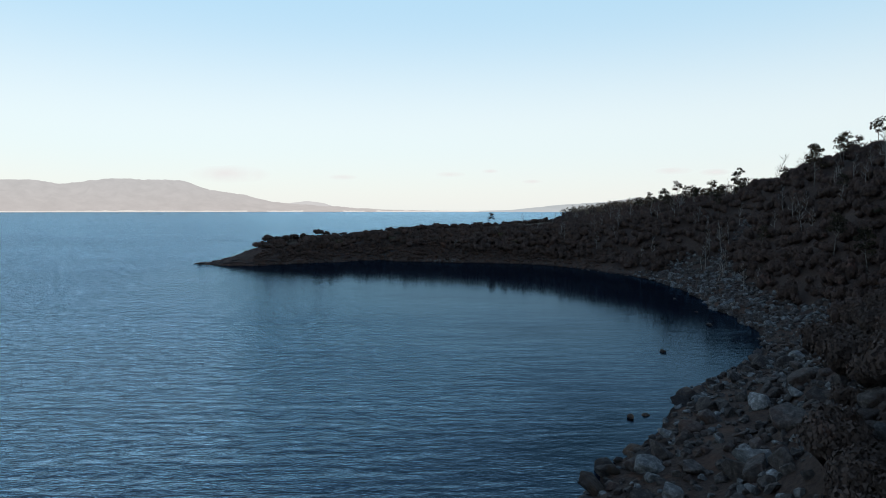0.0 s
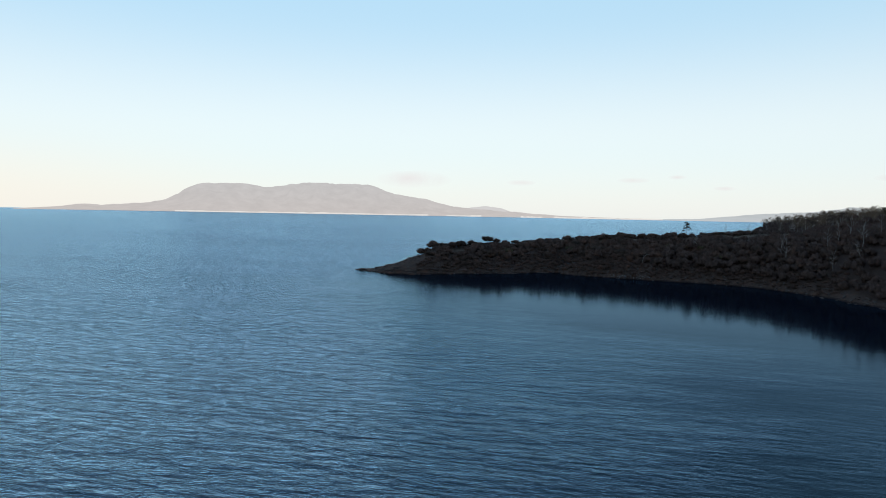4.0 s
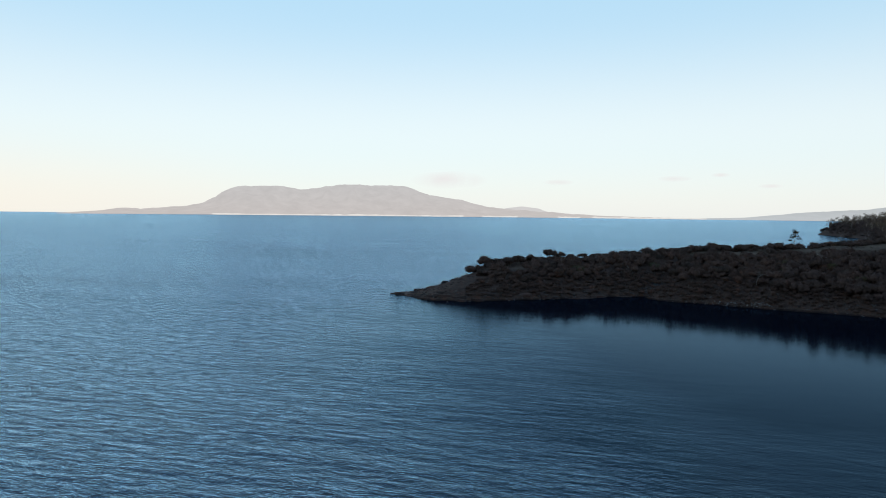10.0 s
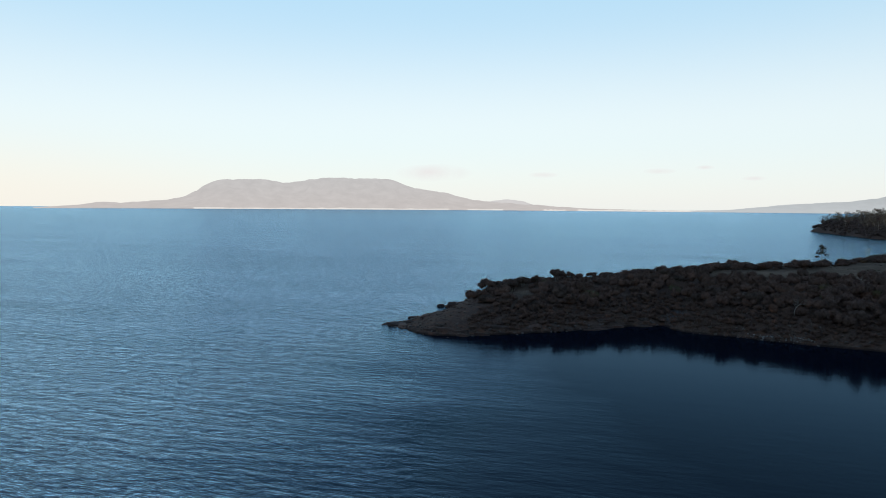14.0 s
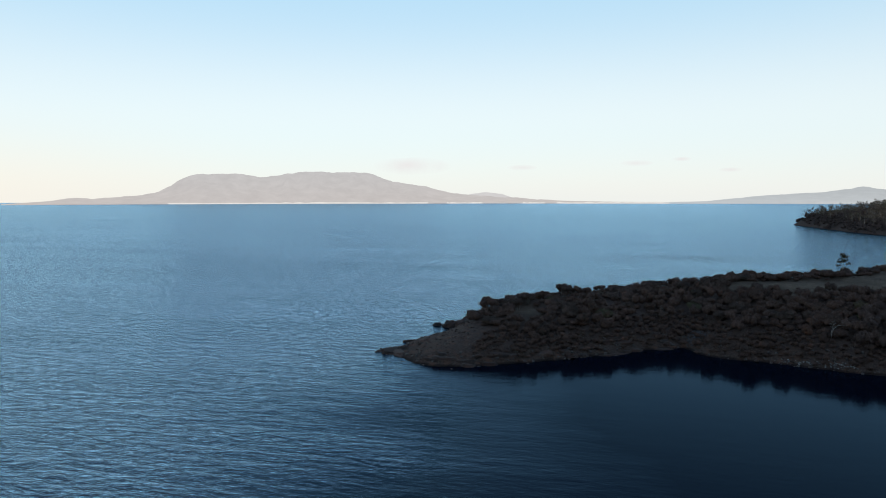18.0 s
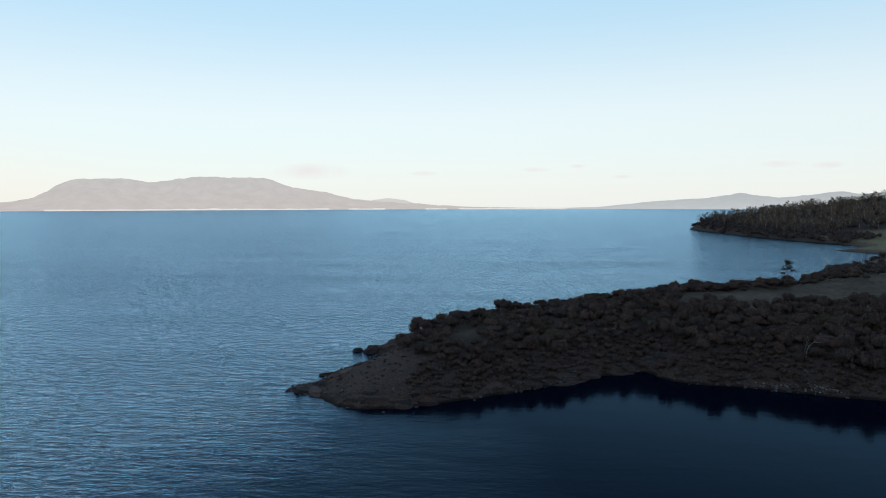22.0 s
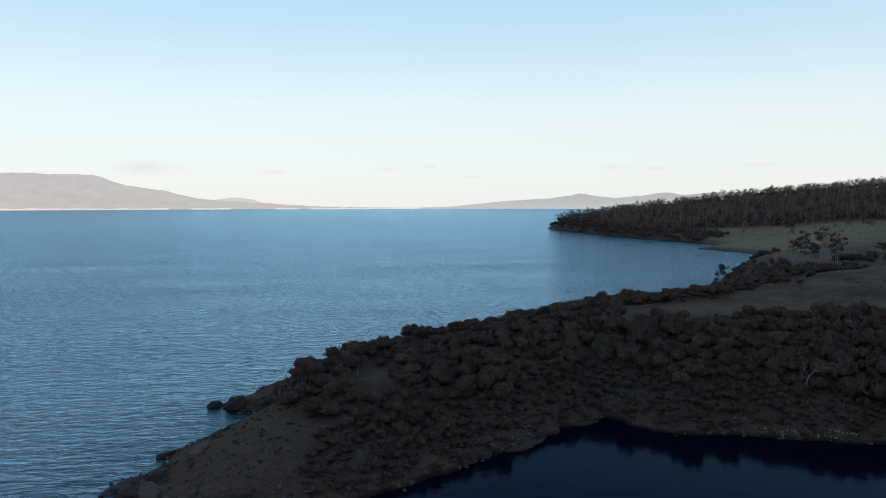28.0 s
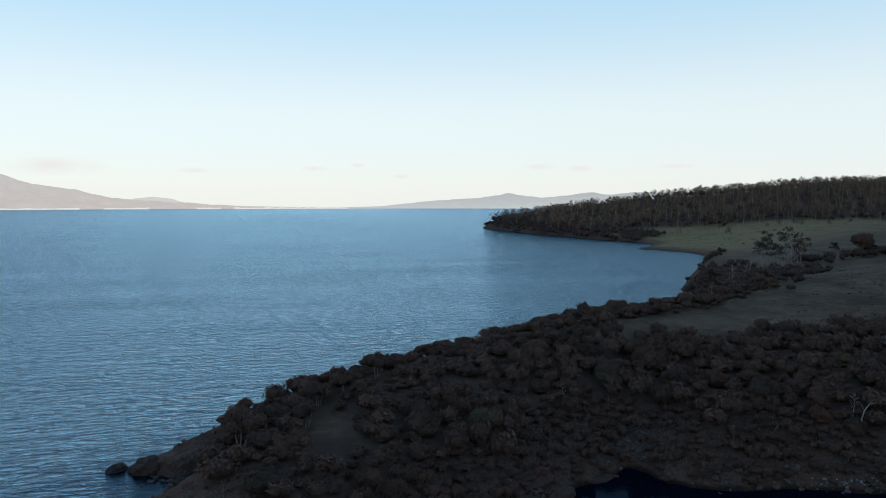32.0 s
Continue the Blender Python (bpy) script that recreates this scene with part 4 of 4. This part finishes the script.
shrub_stuff("beach_scrub", "dark scrub at the top of the boulder beach", close, 48, 1100, MAT_SHRUB, leaf=0.027)
hill_trees = 0
while hill_trees < 250:
    x, y = hrng.uniform(45, 230), hrng.uniform(60, 385)
    if field_at(LAND, x, y) < 0.5 or field_at(D_BAY, x, y) < 18 or (field_at(D_BAY, x, y) < 30 and hrng.random() < 0.6):
        continue
    if (y > 335 and x < 118) or (y > 255 and x < 95 and field_at(hill, x, y) < 0.35):
        continue
    hill_trees += 1
    if hrng.random() < 0.2:
        snag(x, y, hrng.uniform(5, 9), hrng, SNAGS, "bare grey dead tree on the hillside")
    else:
        gum_tree(x, y, hrng.uniform(6.5, 13), hrng, "dark gum tree with a flat ragged crown on the hillside", "trees on the hillside", GUMS, 0.85)
pale = 0
while pale < 60:                                   # pale bare trunks above the bay
    x, y = hrng.uniform(55, 130), hrng.uniform(150, 300)
    if field_at(LAND, x, y) < 0.5 or not 6 < field_at(D_BAY, x, y) < 60 or field_at(hill, x, y) < 0.2:
        continue
    pale += 1
    snag(x, y, hrng.uniform(6, 11), hrng, SNAGS, "tall thin bleached dead tree on the dark hillside", 0.8, 7)


# ---- rocks ----
def boulder_mesh(seed, mat, points=15, worn=True):
    rng = np.random.default_rng(seed)
    d = rng.normal(0, 1, (points, 3))
    d /= np.linalg.norm(d, axis=1)[:, None]
    d *= np.array([0.5, 0.5 * rng.uniform(0.6, 0.95), 0.5 * rng.uniform(0.5, 0.85)]) * rng.uniform(0.85, 1.1, (points, 1))
    bm = bmesh.new()
    for p in d:
        bm.verts.new(p)
    bmesh.ops.convex_hull(bm, input=bm.verts)
    bmesh.ops.delete(bm, geom=[v for v in bm.verts if not v.link_faces], context="VERTS")
    if worn:
        bmesh.ops.bevel(bm, geom=list(bm.edges), offset=0.03, segments=1, affect="EDGES")
    bmesh.ops.triangulate(bm, faces=bm.faces)
    me = bpy.data.meshes.new("boulder")
    bm.to_mesh(me)
    bm.free()
    me.materials.append(mat)
    return me


BOULDERS = [boulder_mesh(500 + k, MAT_ROCK, 13 + k % 5) for k in range(7)]
PALE_BOULDERS = [boulder_mesh(520 + k, MAT_PALE_ROCK, 12 + k % 4) for k in range(5)]
WET_BOULDERS = [boulder_mesh(540 + k, MAT_WET_ROCK, 16) for k in range(4)]


def boulder(x, y, size, rng, shapes, label, sink=0.25, z=None, stretch=(1, 1, 1)):
    ob = new("boulder", shapes[int(rng.integers(len(shapes)))])
    base = ground_at(x, y) if z is None else z
    ob.matrix_world = pose(x, y, base + size * stretch[2] * (0.32 - sink * 0.6), rng.uniform(-25, 25), rng.uniform(-25, 25), rng.uniform(0, 360)) @ Matrix.Diagonal((size * stretch[0], size * stretch[1], size * stretch[2], 1))
    return tagged(ob, label, "boulder", "boulders on the shore")


rrng = np.random.default_rng(53)
boulder(25, 49, 4.0, rrng, PALE_BOULDERS, "big pale slab-sided boulder on the shore")
boulder(15.5, 57.5, 3.4, rrng, WET_BOULDERS, "rounded brown boulder at the water's edge", z=-0.3)
for x, y, s in ((22.5, 73.3, 1.5), (24.5, 74.2, 1.1), (25.5, 70.5, 1.3), (38, 108, 1.5), (43, 112, 1.0), (56, 133, 1.6), (60, 150, 1.2), (63, 172, 1.5), (21, 64, 1.7)):
    boulder(x, y, s, rrng, WET_BOULDERS, "dark wet rock breaking the water near the shore", z=-0.25)
count, small = 0, []
for k in range(16000):
    y = rrng.uniform(26, 232)
    x = rrng.uniform(6, 95)
    if field_at(LAND, x, y) < 0.5:
        continue
    db = field_at(D_BAY, x, y)
    if db > (20 if y < 95 else 14) + 4 * float(value_noise(x, y, 14, 6)):
        continue
    near = y < 110
    if near and count < 280 and rrng.random() < 0.55:
        s = rrng.choice([1.1, 1.6, 2.3, 3.3], p=[0.32, 0.34, 0.24, 0.1]) * rrng.uniform(0.8, 1.2)
        shapes = WET_BOULDERS if db < 1.6 else (PALE_BOULDERS if rrng.random() < 0.2 else BOULDERS)
        boulder(x, y, s, rrng, shapes, "angular grey boulder on the rocky shore" if shapes is not WET_BOULDERS else "dark wet boulder at the water's edge")
        count += 1
    elif len(small) < 4600:
        small.append((x, y, rrng.uniform(0.5, 1.5) if y < 120 else rrng.uniform(0.8, 2.3), rrng.random() < (0.26 if y < 140 else 0.3)))


def rock_stuff(name, label, places, seed, mats):
    rng = np.random.default_rng(seed)
    shapes = []
    for me in [boulder_mesh(560 + k, mats[0], 14, False) for k in range(4)]:
        v = np.empty(len(me.vertices) * 3)
        me.vertices.foreach_get("co", v)
        f = np.empty(len(me.polygons) * 3, int)
        me.polygons.foreach_get("vertices", f)
        shapes.append((v.reshape(-1, 3), f.reshape(-1, 3)))
    pieces, which = [], []
    for x, y, s, pale in places:
        v, f = shapes[int(rng.integers(4))]
        m = np.array(Euler(rng.uniform(0, 6.28, 3)).to_matrix())
        q = v @ m.T * s * np.array([1, 1, 0.75]) + (x, y, max(ground_at(x, y), -0.2) + 0.12 * s)
        pieces.append((q, f))
        which.append(np.full(len(f), 1 if pale else 0))
    v, f = join(pieces)
    me = mesh_from(name, v, f, mats[0])
    me.materials.append(mats[1])
    me.polygons.foreach_set("material_index", np.concatenate(which))
    return tagged(new(name, me), label, "rocks", kind="stuff")


rock_stuff("shore_rocks", "tumbled grey and pale stones of the boulder beach", small, 57, (MAT_ROCK, MAT_PALE_ROCK))
edge_rocks = []
for line, side in ((bay_line, 1), (north_line[:60], -1)):
    for a in line[(line[:, 1] > 232) | (line[:, 0] < 40)]:
        if a[1] < 225:
            continue
        for k in range(5):
            q = rrng.uniform(-0.6, 4.5)
            edge_rocks.append((a[0] + rrng.normal(0, 1.2) + 0.3 * q, a[1] + rrng.normal(0, 0.8) + side * q, rrng.uniform(0.4, 1.4), False))
for k in range(150):
    s = rrng.uniform(0, 1)
    edge_rocks.append((-4 + 17 * s + rrng.normal(0, 0.8), 294.6 - 5.0 * s + rrng.normal(0, 0.5), rrng.uniform(0.15, 0.65), rrng.random() < 0.7))
for k in range(45):
    a, r = rrng.uniform(0, 6.28), math.sqrt(rrng.random())
    x, y = -86 + 15 * r * math.cos(a), 288 + 15 * r * math.sin(a)
    if field_at(LAND, x, y) > 0.5 and x < -74:
        edge_rocks.append((x, y, rrng.uniform(0.25, 0.9), rrng.random() < 0.05))
pebbles = [(-19.5 + rrng.normal(0, 1.5), 309.8 + rrng.normal(0, 1.9), rrng.uniform(0.2, 0.5), False) for k in range(420)]
rock_stuff("cove_pebbles", "blue-grey pebbles at the head of the small cove", pebbles, 61, (MAT_PEBBLE, MAT_PEBBLE))
scree = []
for k in range(170):
    s = rrng.random()
    scree.append((83 + 20 * s + rrng.normal(0, 1.6), 202 + 14 * s + rrng.normal(0, 2.2), rrng.uniform(0.6, 1.7), rrng.random() < 0.4))
for k in range(90):
    s = rrng.random()
    scree.append((78 + 8 * s + rrng.normal(0, 1.5), 188 + 7 * s + rrng.normal(0, 2.0), rrng.uniform(0.6, 1.8), rrng.random() < 0.5))
rock_stuff("hillside_scree", "broken pale stones down a bare scar on the hillside", scree, 58, (MAT_ROCK, MAT_PALE_ROCK))
tufts = []
for k in range(9000):
    x, y = rrng.uniform(-99, 60), rrng.uniform(270, 330)
    if field_at(LAND, x, y) > 0.5 and 1.0 < field_at(D_BAY, x, y) < (13 if x > -74 else 40) and field_at(D_NORTH, x, y) > 1.5 and (x > -74 or rrng.random() < 0.25):
        w = rrng.uniform(0.4, 1.3)
        tufts.append((x, y, w, w * rrng.uniform(0.3, 0.6)))
shrub_stuff("heath", "low brown heath and dry tufts on the rocky edge", tufts[:4200], 63, 28, MAT_HEATH, leaf=0.1, core=False)
stems = []
for x, y, w, h in tufts[::9]:
    z = ground_at(x, y)
    for k in range(3):
        a, b, q = rrng.normal(0, 0.35), rrng.normal(0, 0.35), rrng.uniform(0.6, 1.7)
        stems.append(limb([(x + a, y + b, z - 0.1), (x + a * 1.6, y + b * 1.5, z + q * 0.6), (x + a * 2.6, y + b * 1.9, z + q)], (0.022, 0.016, 0.008), 3))
tagged(new("dead_stems", mesh_from("dead_stems", *join(stems), MAT_BARK)), "thin bare grey stems standing out of the heath", "twigs", kind="stuff")
rock_stuff("cliff_rocks", "broken rusty brown rock along the foot of the headland", edge_rocks, 59, (MAT_ROCK, MAT_PALE_ROCK))


def outcrop(name, label, centre, radii, turn, seed, mat):
    """A rounded, jointed mass of rock: a ball with flat-topped lumps and cracks."""
    bm = bmesh.new()
    bmesh.ops.create_icosphere(bm, subdivisions=4, radius=1.0)
    for v in bm.verts:
        p = v.co.copy()
        n1 = noise.noise(p * 1.7 + Vector((seed, 0, 0)))
        n2 = noise.cell(p * 3.1 + Vector((0, seed, 0)))
        n3 = noise.noise(p * 6.0 + Vector((seed, seed, 0)))
        v.co = p * (1 + 0.22 * n1 + 0.05 * n2 + 0.06 * n3)
    me = bpy.data.meshes.new(name)
    bm.to_mesh(me)
    bm.free()
    me.materials.append(mat)
    ob = new(name, me)
    ob.matrix_world = pose(*centre, 0, 0, turn) @ Matrix.Diagonal((*radii, 1))
    return tagged(ob, label, "rock")


outcrop("rock_outcrop", "rounded brown rock mass at the end of the point", (-83.0, 321.0, 0.2), (6.0, 4.0, 3.0), 25, 3, MAT_BROWN_ROCK)
outcrop("rock_outcrop", "low rounded rock beside the inlet of the point", (-89.5, 320.5, 0.2), (2.6, 2.0, 1.7), 10, 8, MAT_BROWN_ROCK)
outcrop("rock_islet", "small dark rock islet off the point", (-94.0, 321.5, 0.0), (1.5, 1.0, 0.9), 20, 12, MAT_WET_ROCK)
outcrop("rock_islet", "small low rock beside the point", (-91.9, 322.6, -0.1), (0.5, 0.4, 0.4), 0, 15, MAT_WET_ROCK)


def rock_slab(seed):
    """A long flat block of bedded rock with worn edges, about one by one by one before scaling."""
    rng = np.random.default_rng(seed)
    bm = bmesh.new()
    for side in (-1, 1):
        for k in range(9):
            a = 2 * math.pi * k / 9 + rng.uniform(-0.25, 0.25)
            r = rng.uniform(0.4, 0.52) * (1.0 if side < 0 else 0.9)
            bm.verts.new((r * math.cos(a), r * math.sin(a), side * rng.uniform(0.3, 0.5)))
    bmesh.ops.convex_hull(bm, input=bm.verts)
    bmesh.ops.delete(bm, geom=[v for v in bm.verts if not v.link_faces], context="VERTS")
    bmesh.ops.bevel(bm, geom=list(bm.edges), offset=0.035, segments=1, affect="EDGES")
    bmesh.ops.triangulate(bm, faces=bm.faces)
    me = bpy.data.meshes.new("rock_slab")
    bm.to_mesh(me)
    bm.free()
    me.materials.append(MAT_BROWN_ROCK)
    return me


SLABS = [rock_slab(600 + k) for k in range(7)]
srng = np.random.default_rng(83)
for line, first, last, turn in ((bay_line, -34, -1, 1), (north_line, 0, 14, 1)):
    part_line = line[first:last]
    for (ax, ay), (bx, by) in zip(part_line, part_line[1:]):
        way_x, way_y = (bx - ax) / math.hypot(bx - ax, by - ay), (by - ay) / math.hypot(bx - ax, by - ay)
        in_x, in_y = way_y, -way_x                     # towards the land
        for row in range(3):
            if srng.random() < (0.55, 0.6, 0.7)[row]:
                continue
            off = (0.2, 2.2, 4.6)[row] + srng.uniform(-0.6, 0.8)
            x, y = ax + in_x * off + srng.normal(0, 0.5), ay + in_y * off + srng.normal(0, 0.5)
            size = (srng.uniform(3.0, 8.5), srng.uniform(1.6, 3.6), srng.uniform(0.7, 1.5))
            ob = new("rock_slab", SLABS[int(srng.integers(len(SLABS)))])
            ob.matrix_world = pose(x, y, max(ground_at(x, y), -0.1) - 0.27 * size[2], srng.uniform(-14, 14), srng.uniform(-9, 9), math.degrees(math.atan2(way_y, way_x)) + srng.uniform(-16, 16)) @ Matrix.Diagonal((*size, 1))
            tagged(ob, "low tilted slab of brown rock at the water's edge", "rock", "rock slabs round the point")

# fallen log on the paddock
lv, lf = limb([(0, 0, 0.25), (3, 0.2, 0.3), (7, -0.1, 0.28), (10, 0.3, 0.22)], (0.3, 0.27, 0.2, 0.1), 8)
log = tagged(new("fallen_log", mesh_from("fallen_log", lv, lf, MAT_DEAD, True)), "bleached fallen tree trunk lying on the grass", "log")
log.matrix_world = pose(90, 371, ground_at(95, 371) - 0.1, 0, 0, 6)
for x0, y0 in ((92.5, 371.4), (96, 371.8)):
    bv, bf = limb([(0, 0, 0.2), (0.3, 0.7, 0.7), (0.4, 1.5, 1.5)], (0.1, 0.07, 0.02), 5)
    br = child("branch", mesh_from("branch", bv, bf, MAT_DEAD, True), log)
    br.matrix_world = pose(x0, y0, ground_at(95, 371), 0, 0, 0)


# tussocks on the paddock and the far field
tussocks, trng = [], np.random.default_rng(71)
for k in range(6000):
    x, y = trng.uniform(0, 150), trng.uniform(335, 470)
    if field_at(LAND, x, y) > 0.5 and field_at(D_BAY, x, y) > 40 and field_at(D_NORTH, x, y) > 12 and field_at(hill, x, y) < 0.05 and float(value_noise(x, y, 13, 81)) > -0.1:
        tussocks.append((x, y, trng.uniform(0.4, 1.1), trng.uniform(0.2, 0.5)))
tussocks = tussocks[:700]
for k in range(900):
    x, y = trng.uniform(225, 560), trng.uniform(640, 900)
    if field_at(LAND, x, y) > 0.5 and field_at(D_FAR, x, y) > 4 and y < 850 - 0.4 * (x - 300) and float(value_noise(x, y, 40, 82)) > 0.0:
        tussocks.append((x, y, trng.uniform(1.0, 3.2), trng.uniform(0.3, 0.9)))
shrub_stuff("grass_tussocks", "dry brown grass tussocks on the paddock", tussocks, 73, 24, MAT_TUSSOCK, leaf=0.12, core=False)
